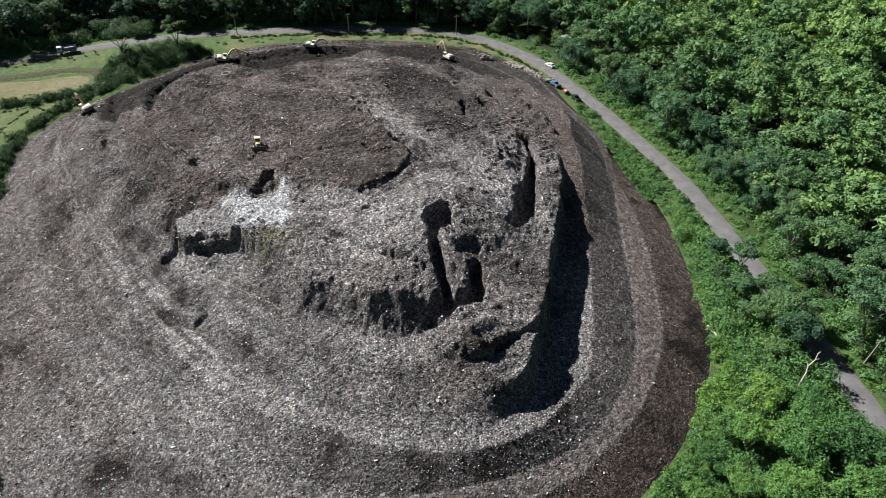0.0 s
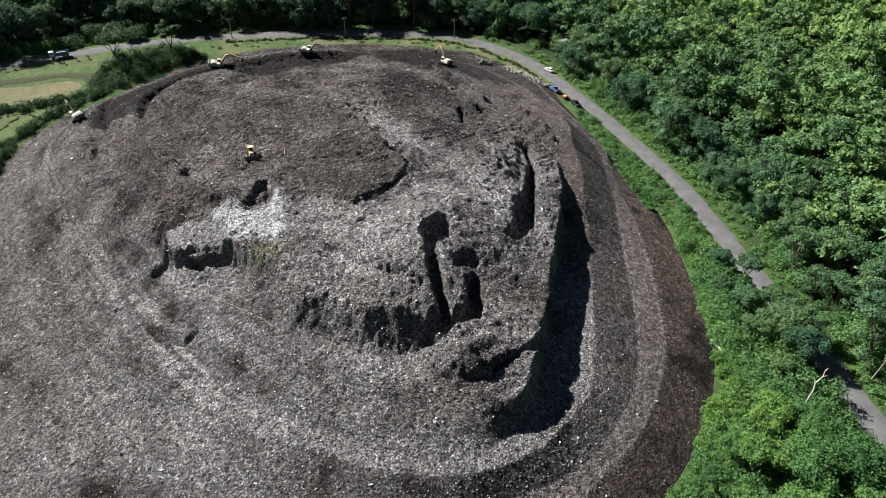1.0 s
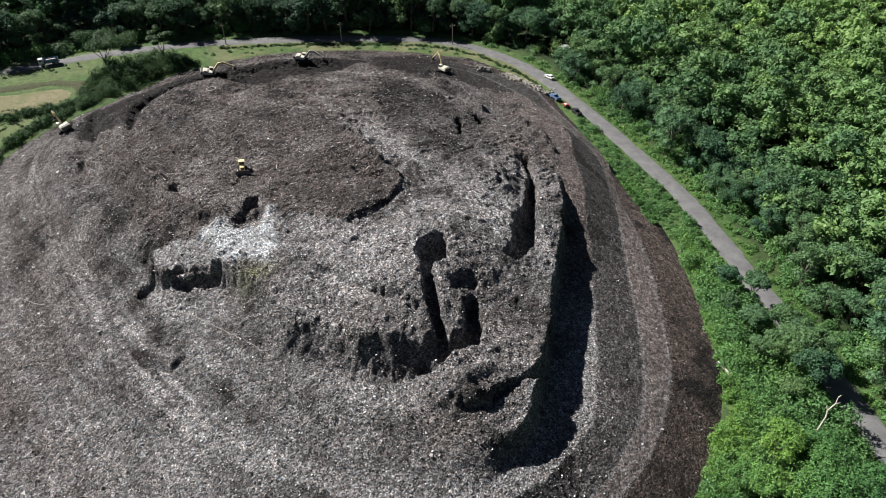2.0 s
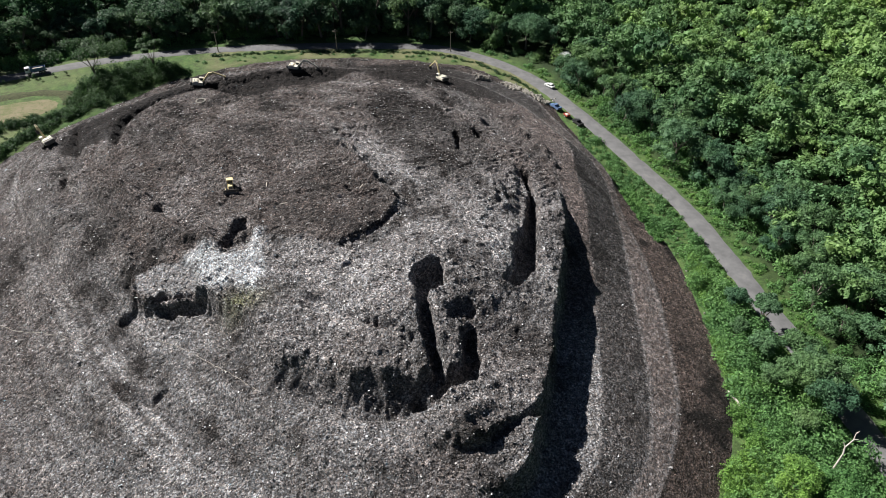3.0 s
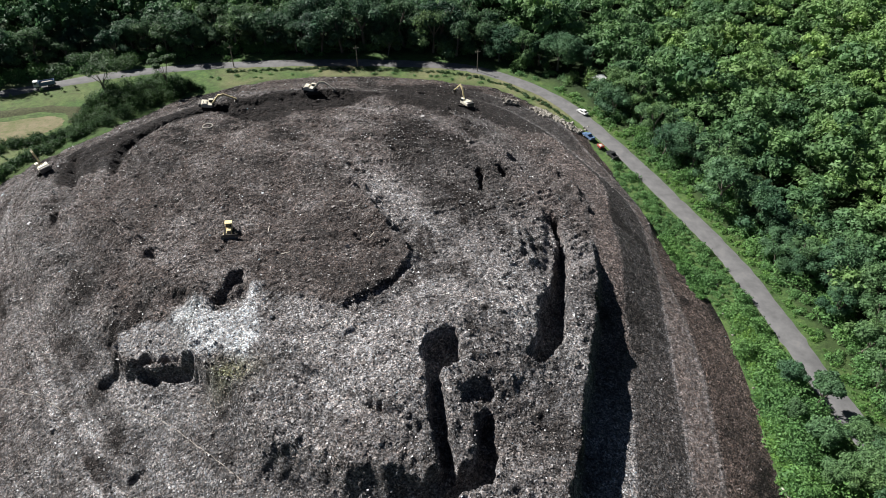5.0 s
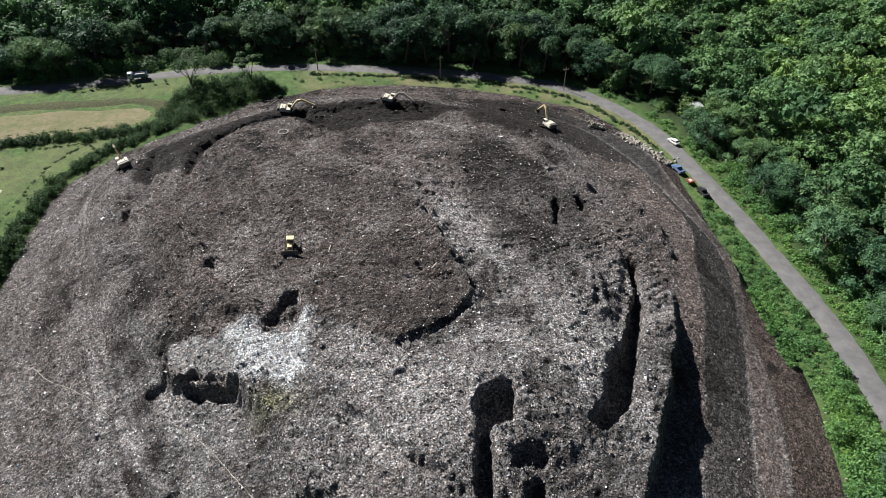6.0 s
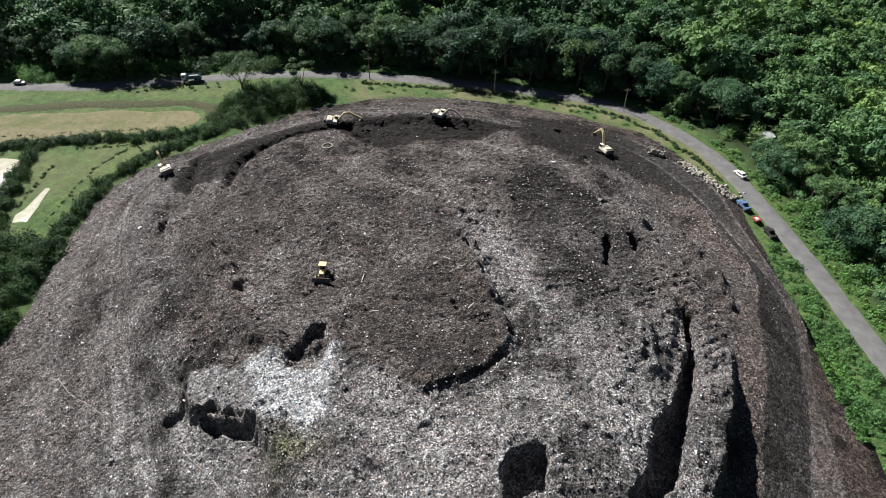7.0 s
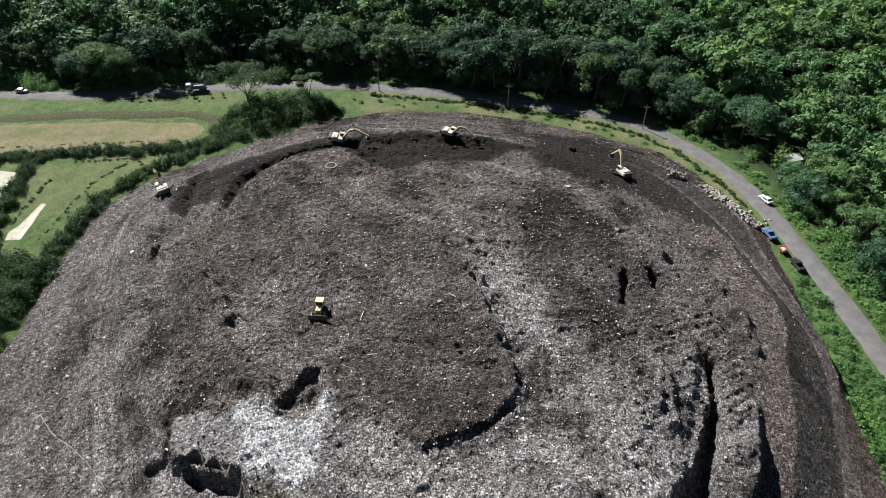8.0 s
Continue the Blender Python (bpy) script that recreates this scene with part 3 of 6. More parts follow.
# the tip itself
STEP = 0.27
co, quads, M = grid_mesh("waste_mound", np.arange(-116, 60, STEP), np.arange(33, 222, STEP), tip_height)
inside = M["foot"].ravel() > -3
keep = inside[quads].all(1)
used = np.unique(quads[keep])
where = np.full(len(co), -1)
where[used] = np.arange(len(used))
me = fast_mesh("waste_mound", co[used], where[quads[keep]], True)
ring, top, streak = M["ring"], M["top"], M["streak"]
gx, gy = np.meshgrid(np.arange(-116, 60, STEP), np.arange(33, 222, STEP))
low = 1 - top
right = step(gx, -42, -8)
patchy = ripple(gx, gy, 9, 71, 4, 0.65)
fleck = ripple(gx, gy, 2.2, 75, 3, 0.7)
track_edges = np.exp(-((ring - 1.08) / 0.14) ** 2) + np.exp(-((ring - 1.92) / 0.14) ** 2)
bench = np.exp(-((ring - 3.5) / 0.58) ** 6) * (1 - 0.85 * step(gx, 15, 24) * step(gy, 72, 86))
haul = np.exp(-((ring - 1.6) / 0.62) ** 6)
pale = low * ((0.5 * track_edges * (0.5 + 0.6 * fleck) + 0.5 * haul * (1 + 0.3 * fleck)) * (0.25 + 0.75 * right) + bench * (0.24 + 0.5 * right + 0.3 * streak + 0.25 * fleck))
pale = pale + 0.34 * low * (1 - right) * np.clip(0.1 + 1.3 * streak + 0.5 * patchy, 0, 1)
pale = pale + 0.3 * low * step(gx, -72, -44) * (1 - step(gx, -4, 20)) * step(ring, 1.6, 3) * np.clip(0.8 + 0.45 * patchy + 0.3 * streak, 0, 1.4)
front = 1.45 * np.exp(-((gx + 6) ** 2 + (gy - 95) ** 2) / 900) * (1 - M["layer"]) * top
front = front + np.exp(-(((gx - 12) / 3.4) ** 2 + ((gy - 106) / 12) ** 2)) * 1.8 + np.exp(-(((gx + 13) / 6) ** 2 + ((gy - 135) / 9) ** 2)) * 0.6 * (1 - M["layer"]) + 1.8 * np.exp(-(((gx - 19) / 2.6) ** 2 + ((gy - 94) / 4.5) ** 2))
front = front + 0.7 * np.exp(-(((gx + 6) / 4) ** 2 + ((gy - 121) / 9) ** 2)) * (1 - M["layer"])
streak_line = edge_distance(gx, gy, [(-24, 146), (-14, 138), (-7.6, 128.8), (-2.8, 120), (-1.5, 113), (-5, 106)], False)
front = front + 0.75 * np.exp(-((streak_line + 0.8 * M["wob"]) / 3.2) ** 2) * (1 - M["layer"])
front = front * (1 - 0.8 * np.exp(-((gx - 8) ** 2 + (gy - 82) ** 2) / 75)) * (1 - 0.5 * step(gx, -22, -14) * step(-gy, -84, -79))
pale = np.maximum(pale, 0.5 * front * (0.75 + 0.6 * patchy + 0.4 * fleck))
pale = np.maximum(pale, 0.04 + 0.5 * patchy * (1 - 0.5 * M["layer"])) * (1 - 0.95 * M["black"]) * (1 - 0.95 * M["run"]) * (1 - 0.9 * M["scar"])
grey_tip = step(edge_distance(gx, gy, GREY_TIP) + 2.5 * M["wob"], -3, 3) * top
pale = pale + 0.12 * np.clip(M["furrow"], -1, 1) * top * np.maximum(step(-gx, 20, 40), step(gy, 125, 140)) * (1 - M["black"]) * (1 - M["run"])
pale = pale * (1 - 0.7 * step(gy, 186, 200))
pale = pale * (1 - 0.75 * grey_tip) * (1 - 0.35 * step(gy, 140, 155)) + 0.22 * M["tracks"]
pale = np.clip(np.maximum(pale, 0.97 * M["slab"] * (1 - M["cut"])), 0, 0.97)
old_top = np.clip(np.maximum(M["layer"], np.maximum(step(-gx, 30, 44), step(gy + 0.25 * gx, 128, 138)) * top), 0, 1)
brown = np.clip(0.95 * step(-ring, -1.1, -0.9) * (0.25 + 0.75 * right) + 0.5 * old_top + 0.3 * top + 0.35 * patchy - 0.1, 0, 1) * (1 - 0.85 * grey_tip)
streak = streak * (1 - 0.7 * step(gx, 14, 26))
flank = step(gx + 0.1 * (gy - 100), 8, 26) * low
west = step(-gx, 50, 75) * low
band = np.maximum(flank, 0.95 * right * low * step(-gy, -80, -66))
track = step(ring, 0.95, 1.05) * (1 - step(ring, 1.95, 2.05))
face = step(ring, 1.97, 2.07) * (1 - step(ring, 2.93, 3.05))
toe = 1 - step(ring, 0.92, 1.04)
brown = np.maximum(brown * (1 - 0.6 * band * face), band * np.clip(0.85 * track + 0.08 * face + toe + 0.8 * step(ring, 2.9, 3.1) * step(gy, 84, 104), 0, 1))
brown = np.maximum(brown, 0.5 * west)
pale = pale * (1 - band) + band * (track * (0.13 + 0.09 * step(-gy, -84, -66) + 0.05 * fleck) + 0.24 * np.exp(-((ring - 1.96) / 0.07) ** 2) + 0.22 * np.exp(-((ring - 1.06) / 0.06) ** 2) + step(ring, 2.95, 3.1) * (0.46 + 0.15 * patchy + 0.1 * fleck) * (1 - 0.9 * step(gy, 84, 104)) + 0.05 * face)
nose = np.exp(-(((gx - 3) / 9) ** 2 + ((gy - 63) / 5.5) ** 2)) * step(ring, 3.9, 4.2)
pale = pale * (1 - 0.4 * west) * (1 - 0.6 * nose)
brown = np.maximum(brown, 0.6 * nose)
upper = step(gx, 15, 24) * step(gy, 72, 86)
# faces turned from the sun; their grey waste also holds painted shade
shaded_gray_face = step(ring, 1.95, 2.1) * (1 - step(ring, 2.95 + 1.0 * upper, 3.1 + 1.0 * upper)) * right * low
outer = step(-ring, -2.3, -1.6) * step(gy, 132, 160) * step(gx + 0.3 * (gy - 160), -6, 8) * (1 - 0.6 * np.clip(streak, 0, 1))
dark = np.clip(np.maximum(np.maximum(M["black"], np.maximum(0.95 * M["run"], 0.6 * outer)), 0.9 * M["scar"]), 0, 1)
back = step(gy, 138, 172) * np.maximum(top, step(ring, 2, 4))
# steep grey faces get painted shade in their tone; hollow at (9, 83) darker
dark = np.maximum(dark, np.clip(0.38 * step(gy, 186, 200) + 0.38 * M["layer"] + 0.14 * old_top + 0.52 * grey_tip + 0.42 * back + 0.22 * shaded_gray_face * (0.85 + 0.5 * streak) * (1 - band) + 0.62 * band * face * (0.6 + 0.4 * step(gy, 66, 84)) + 0.02 * band * track + 0.22 * toe * band * (0.45 + 0.55 * step(gy, 66, 90)) + 0.3 * nose + 0.15 * M["face"] * (0.8 + 0.5 * fleck) + 0.45 * np.exp(-((gx - 9) ** 2 + (gy - 83) ** 2) / 55) * (0.8 + 0.6 * fleck) + 0.28 * low * np.clip(-streak - 0.1, 0, 1) * (1 - 0.8 * band) + 0.75 * np.clip(-patchy - 0.12, 0, 1) * (1 - 0.75 * M["layer"]), 0, 0.85))
green = 1.3 * np.exp(-(((gx + 30) / 3.6) ** 2 + ((gy - 88) / 2.2) ** 2)) + np.exp(-(((gx - 20.5) / 1.8) ** 2 + ((gy - 96) / 2.6) ** 2)) * 0.6 + 0.4 * np.exp(-(((gx + 39.5) / 0.9) ** 2 + ((gy - 97.5) / 2.6) ** 2))
rim = np.exp(-((edge_distance(gx, gy, [(-66, 184.5), (-57, 188.2), (-46.5, 193), (-35, 195.4), (-26, 196)], False) + 0.5 * M["wob"]) / 1.7) ** 2)
pale, dark = np.maximum(pale, 0.55 * rim * (0.8 + 0.4 * fleck)), dark * (1 - 0.7 * rim)
brown = np.maximum(brown, 0.9 * step(gy, 186, 196))
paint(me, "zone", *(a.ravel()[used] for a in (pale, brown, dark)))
paint(me, "patch", *(a.ravel()[used] for a in (M["white"] * np.clip(1.0 + 0.5 * fleck, 0.65, 1), 0.7 * green * (0.6 + 0.5 * M["wob"]), np.clip(0.6 * M["black"] + 0.6 * M["run"] + 0.5 * M["scar"] + M["slab"] + 0.7 * M["white"] + 0.35 * low * (1 - band) + 0.75 * band * track, 0, 1))))
me.materials.append(WASTE)
mound = tagged(new("waste_mound", me), "grey-brown mound of tipped refuse with terraced haul roads", "landfill mound", kind="structure")

# the land round it, out to the horizon
xs = np.concatenate([np.linspace(-2600, -340, 14), np.arange(-320, 320, 4.0), np.linspace(340, 2600, 14)])
ys = np.concatenate([np.linspace(-2400, -120, 14), np.arange(-100, 420, 4.0), np.linspace(440, 3000, 14)])


def land_sheet(x, y):
    z = land_height(x, y)
    foot = edge_distance(x, y, TIP_FOOT)
    road = edge_distance(x, y, ROAD, False)
    z = z - np.clip(foot - 2, 0, 4) * 0.5
    return z + 0.15 * ripple(x, y, 9, 41, 2) * step(road, 4, 8), dict(road=road, foot=foot)


co, quads, L = grid_mesh("ground", xs, ys, land_sheet)
me = fast_mesh("ground", co, quads, True)
gx, gy = np.meshgrid(xs, ys)


def beyond_road(x, y):
    """Metres past the road on the wooded side; negative on the tip's side."""
    d = edge_distance(x, y, ROAD, False)
    inner = edge_distance(x, y, ROAD + [(-330, -60)])
    return np.where(inner > 0, -d, d)


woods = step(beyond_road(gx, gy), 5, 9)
behind = step(gy, 180, 200) * step(-L["foot"], -2, 1) * step(-beyond_road(gx, gy), -1, 1) * step(gx, -82, -70)
behind = np.maximum(behind, 0.45 * step(-gx, 98, 112) * (1 - woods))
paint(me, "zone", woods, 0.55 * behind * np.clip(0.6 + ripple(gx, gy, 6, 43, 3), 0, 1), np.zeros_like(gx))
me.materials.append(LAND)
ground = tagged(new("ground", me), "rough grass and dark woodland floor round the tip", "ground", kind="structure")


def smooth_line(line, spacing):
    """Points along a rounded open line at even steps."""
    for _ in range(3):
        out = [line[0]]
        for (ax, ay), (bx, by) in zip(line, line[1:]):
            out += [(0.75 * ax + 0.25 * bx, 0.75 * ay + 0.25 * by), (0.25 * ax + 0.75 * bx, 0.25 * ay + 0.75 * by)]
        line = out + [line[-1]]
    p = np.array(line)
    s = np.concatenate([[0], np.cumsum(np.hypot(*np.diff(p, axis=0).T))])
    at = np.arange(0, s[-1], spacing)
    return np.stack([np.interp(at, s, p[:, 0]), np.interp(at, s, p[:, 1])], -1)


def ribbon(name, line, half, lift, mat, spacing=1.5, ragged=0.25):
    """A strip along a line, laid on the land."""
    p = smooth_line(line, spacing)
    d = np.gradient(p, axis=0)
    d /= np.hypot(d[:, 0], d[:, 1])[:, None]
    side = np.stack([-d[:, 1], d[:, 0]], -1)
    across = np.linspace(-1, 1, 7)
    jag = ragged * ripple(p[:, 0], p[:, 1], 2.5, 51, 2)
    rows = []
    for a in across:
        q = p + side * (a * (half + (jag if abs(a) == 1 else 0)))[:, None] if abs(a) == 1 else p + side * (a * half)
        rows.append(np.concatenate([q, (land_height(q[:, 0], q[:, 1]) + lift + 0.06 * (1 - a * a) - (0.12 if abs(a) == 1 else 0))[:, None]], -1))
    co = np.stack(rows, 1).reshape(-1, 3)
    n = len(across)
    i = (np.arange(len(p) - 1)[:, None] * n + np.arange(n - 1)[None]).reshape(-1)
    me = fast_mesh(name, co, np.stack([i, i + n, i + n + 1, i + 1], -1), True)
    me.materials.append(mat)
    return new(name, me)


road = tagged(ribbon("road", ROAD, 2.45, 0.12, ASPHALT), "worn grey asphalt lane curving round the tip", "road", kind="structure")

# ---- trees and shrubs ----


def leaf_cards(rng, centres, normals, size, clump=None):
    """Small pointed leaf sprays, as corners, faces and shading directions."""
    n = len(centres)
    a = rng.normal(size=(n, 3))
    t1 = np.cross(normals, a)
    t1 /= np.linalg.norm(t1, axis=1)[:, None] + 1e-9
    t2 = np.cross(normals, t1)
    w = (size * rng.uniform(0.6, 1.3, n))[:, None]
    l = w * rng.uniform(0.7, 1.2, n)[:, None]
    co = np.stack([centres - t2 * l - t1 * w * 0.6, centres - t2 * l + t1 * w * 0.6, centres + t2 * l], 1).reshape(-1, 3)
    up = normals * np.where(normals[:, 2:] < -0.2, -1, 1)
    shade = up if clump is None else clump + 0.25 * up
    shade = shade / (np.linalg.norm(shade, axis=1)[:, None] + 1e-9)
    return co, np.arange(3 * n).reshape(-1, 3), np.repeat(shade, 3, 0)


GOLD = (1 + 5 ** 0.5) / 2
ICO = np.array([(-1, GOLD, 0), (1, GOLD, 0), (-1, -GOLD, 0), (1, -GOLD, 0), (0, -1, GOLD), (0, 1, GOLD), (0, -1, -GOLD), (0, 1, -GOLD), (GOLD, 0, -1), (GOLD, 0, 1), (-GOLD, 0, -1), (-GOLD, 0, 1)]) / math.hypot(1, GOLD)
ICO_FACES = np.array([(0, 11, 5), (0, 5, 1), (0, 1, 7), (0, 7, 10), (0, 10, 11), (1, 5, 9), (5, 11, 4), (11, 10, 2), (10, 7, 6), (7, 1, 8), (3, 9, 4), (3, 4, 2), (3, 2, 6), (3, 6, 8), (3, 8, 9), (4, 9, 5), (2, 4, 11), (6, 2, 10), (8, 6, 7), (9, 8, 1)])
ICO_FACES = ICO_FACES[ICO[ICO_FACES].mean(1)[:, 2] > -0.55]


def inner_mass(rng, centre, reach):
    """The dense twigs and leaves inside a lobe, which close it behind its outer sprays."""
    a = rng.uniform(0, 6.283)
    v = ICO @ np.array([[math.cos(a), -math.sin(a), 0], [math.sin(a), math.cos(a), 0], [0, 0, 1]]).T
    return centre + v * reach * rng.uniform(0.55, 1.15, (12, 1)), ICO_FACES, v


def crown(rng, radius, height, lobes, count, size, low=0.0, under=0.45):
    """Leaf sprays over many uneven lobes; the foot of the tree is at the origin. low: the share of lobes that hang down the sides."""
    cs, ns, ds, cores = [], [], [], []
    for k in range(lobes):
        ang = rng.uniform(0, 6.283)
        off = radius * (0.1 if k == 0 else rng.uniform(0.3, 0.85))
        r = radius * (0.45 if k == 0 else rng.uniform(0.24, 0.42))
        z = height - r - 0.42 * off * (off / radius) - rng.uniform(0, 0.12) * height
        if rng.uniform() < low:
            off, z = radius * rng.uniform(0.65, 0.95), height * rng.uniform(0.22, 0.6)
        c = np.array([off * math.cos(ang), off * math.sin(ang), z])
        cores.append(inner_mass(rng, c, np.array([r, r, 0.8 * r]) * 0.64))
        n = max(8, int(count / lobes * (r / (0.33 * radius)) ** 2 * 0.9))
        d = rng.normal(size=(n, 3))
        d[:, 2] = np.abs(d[:, 2]) * 1.1 - under
        d /= np.linalg.norm(d, axis=1)[:, None]
        bumps = 1 + 0.20 * np.sin(6 * d[:, 0] + k) * np.sin(6 * d[:, 1] + 2 * k) + 0.12 * np.sin(11 * d[:, 2] + 7 * d[:, 0])
        cs.append(c + d * (r * bumps * rng.uniform(0.65, 1.08, n))[:, None] * np.array([1, 1, 0.8]))
        nn = d + 0.6 * rng.normal(size=(n, 3)) + np.array([0, 0, 0.35])
        ns.append(nn / np.linalg.norm(nn, axis=1)[:, None])
        ds.append(d)
    return joined(cores + [leaf_cards(rng, np.concatenate(cs), np.concatenate(ns), size, np.concatenate(ds))])


def limb(a, b, ra, rb, sides=6):
    """A tapered round limb from a to b."""
    a, b = np.array(a, float), np.array(b, float)
    d = (b - a) / np.linalg.norm(b - a)
    u = np.cross(d, (0.3, 0.9, 0.2))
    u /= np.linalg.norm(u)
    v = np.cross(d, u)
    ang = np.arange(sides) * 2 * math.pi / sides
    r = np.cos(ang)[:, None] * u + np.sin(ang)[:, None] * v
    co = np.concatenate([a + r * ra, b + r * rb])
    i = np.arange(sides)
    return co, np.stack([i, (i + 1) % sides, (i + 1) % sides + sides, i + sides], -1)


def joined(pieces):
    starts = np.cumsum([0] + [len(p[0]) for p in pieces])
    out = [np.concatenate([p[0] for p in pieces]), np.concatenate([p[1] + n for p, n in zip(pieces, starts)])]
    return tuple(out + [np.concatenate([p[k] for p in pieces]) for k in range(2, len(pieces[0]))])


def trunk(rng, height, thick, spread):
    fork = height * rng.uniform(0.3, 0.42)
    lean = rng.normal(size=2) * 0.05 * height
    top = np.array([lean[0], lean[1], fork])
    out = [limb((0, 0, -0.6), top, thick, thick * 0.7)]
    for k in range(4):
        a = k * 1.57 + rng.uniform(-0.5, 0.5)
        end = top + np.array([math.cos(a) * spread, math.sin(a) * spread, height * rng.uniform(0.3, 0.42)])
        out.append(limb(top - (0, 0, 0.2), end, thick * 0.55, thick * 0.15, 5))
    return joined(out)


def tree_kind(seed, radius, height, lobes, count, size, leaf, low=0.0):
    rng = np.random.default_rng(seed)
    t = fast_mesh("trunk", *trunk(rng, height, 0.03 * height, radius * 0.5))
    t.materials.append(BARK)
    c = leafy("crown", *crown(rng, radius, height, lobes, count, size, low))
    c.materials.append(leaf)
    return t, c


def spot(x, y):
    return float(land_height(np.array([x]), np.array([y]))[0])


def scattered(rng, x0, x1, y0, y1, gap):
    """Jittered points over a rectangle of the plan."""
    gx, gy = np.meshgrid(np.arange(x0, x1, gap), np.arange(y0, y1, gap))
    gx = gx + (np.arange(gx.shape[0]) % 2)[:, None] * gap / 2
    p = np.stack([gx.ravel(), gy.ravel()], -1)
    return p + rng.uniform(-0.42, 0.42, p.shape) * gap


rng = np.random.default_rng(7)
KINDS = [tree_kind(100 + k, r, h, n, 3400, 0.235, LEAF, 0.3) for k, (r, h, n) in enumerate([(4.2, 9, 16), (5.0, 11, 20), (3.4, 8, 13), (5.8, 12, 24), (4.6, 10, 18), (3.8, 11, 16)])]
# the same trees again, with shade painted into their leaf colour
SHADED_KINDS = []
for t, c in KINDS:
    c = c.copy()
    c.materials[0] = LEAF_SHADED
    SHADED_KINDS.append((t, c))
spots = scattered(rng, -250, 260, 30, 375, 5.6)
past = beyond_road(spots[:, 0], spots[:, 1])
wooded = (past > np.where((spots[:, 1] > 180) & (spots[:, 0] < 8), np.where(spots[:, 0] < -118, 13.5, np.where(spots[:, 0] < -60, 9.0, 5.6)), 8.0)) & (spots[:, 0] < 92 + 0.55 * (spots[:, 1] - 48)) & (spots[:, 1] < 335 + 0.34 * spots[:, 0]) & (np.hypot(spots[:, 0] - 41.5, spots[:, 1] - 217.5) > 9.0) & (np.hypot(spots[:, 0] - 31, spots[:, 1] - 228) > 7.0)
spots, past = spots[wooded], past[wooded]
order = np.argsort(past)
for i in order[:170]:
    x, y = spots[i]
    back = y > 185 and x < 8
    t, c = (SHADED_KINDS if back else KINDS)[rng.integers(len(KINDS))]
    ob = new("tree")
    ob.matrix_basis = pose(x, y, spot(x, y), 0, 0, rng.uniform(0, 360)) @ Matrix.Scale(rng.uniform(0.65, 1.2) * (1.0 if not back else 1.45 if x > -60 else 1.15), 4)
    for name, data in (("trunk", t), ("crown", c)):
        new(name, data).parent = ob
    tagged(ob, "tall tree at the wood's edge with shade painted into its leaves" if back else "leafy green broadleaf tree on the wooded roadside", "tree", group="roadside trees")


def merged(kinds, places, rng, low=0.75, high=1.2, tints=None):
    """Turned and scaled copies of some arrays of leaves, at places (x, y, z), as one pair of arrays."""
    pieces = []
    for i, (x, y, z) in enumerate(places):
        co, f, nr = kinds[rng.integers(len(kinds))]
        a, s = rng.uniform(0, 6.283), rng.uniform(low, high)
        turn = np.array([[math.cos(a), -math.sin(a), 0], [math.sin(a), math.cos(a), 0], [0, 0, 1]])
        tall = rng.uniform(0.8, 1.35)
        tint = rng.uniform(0.2, 0.75) if tints is None else tints[i]
        pieces.append((co @ turn.T * (s, s, s * tall) + (x, y, z), f, nr @ turn.T, np.full(len(co), tint)))
    return joined(pieces)


# the woods behind, as two masses of crowns
FORMS = [(4.2, 10, 12, 0.15), (5.2, 12, 15, 0.3), (3.6, 9, 10, 0.1), (6.2, 13, 18, 0.2), (4.6, 11, 13, 0.35), (3.0, 12, 11, 0.45), (2.6, 8, 8, 0.2)]
pool = [crown(np.random.default_rng(300 + k), r, h, n, 450, 0.41, low, 0.2) for k, (r, h, n, low) in enumerate(FORMS)]
rest = spots[order[170:]]
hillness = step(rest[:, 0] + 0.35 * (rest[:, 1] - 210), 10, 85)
# tints vary by tree; hillside sun, far haze and back shade painted in
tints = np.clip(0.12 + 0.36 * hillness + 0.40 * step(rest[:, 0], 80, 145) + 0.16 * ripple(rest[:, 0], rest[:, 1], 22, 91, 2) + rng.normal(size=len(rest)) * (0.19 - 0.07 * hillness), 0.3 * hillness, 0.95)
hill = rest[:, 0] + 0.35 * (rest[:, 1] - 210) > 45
for name, label, pick in (("woodland", "dense tropical woodland behind the road, leaves tinted for shade", ~hill), ("hillside_woodland", "mixed green woodland covering the hillside, leaves tinted for sun", hill)):
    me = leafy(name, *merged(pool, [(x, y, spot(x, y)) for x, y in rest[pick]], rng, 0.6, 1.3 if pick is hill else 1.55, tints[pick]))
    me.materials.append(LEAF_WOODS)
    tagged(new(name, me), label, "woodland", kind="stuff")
# younger growth that fills the gaps of the hillside
fill = [crown(np.random.default_rng(330 + k), 3.2, 6.5, 7, 190, 0.34, 0.2, 0.15) for k in range(3)]
p = scattered(rng, 60, 240, 60, 350, 6.0)
p = p[(beyond_road(p[:, 0], p[:, 1]) > 12) & (p[:, 0] + 0.35 * (p[:, 1] - 210) > 40) & (p[:, 0] < 92 + 0.55 * (p[:, 1] - 48)) & (p[:, 1] < 335 + 0.34 * p[:, 0])]
me = leafy("young_growth", *merged(fill, [(x, y, spot(x, y)) for x, y in p], rng, 0.8, 1.5, np.clip(0.54 + 0.14 * rng.normal(size=len(p)), 0, 1)))
me.materials.append(LEAF_WOODS)
tagged(new("young_growth", me), "light green young growth between the hillside trees", "woodland", kind="stuff")


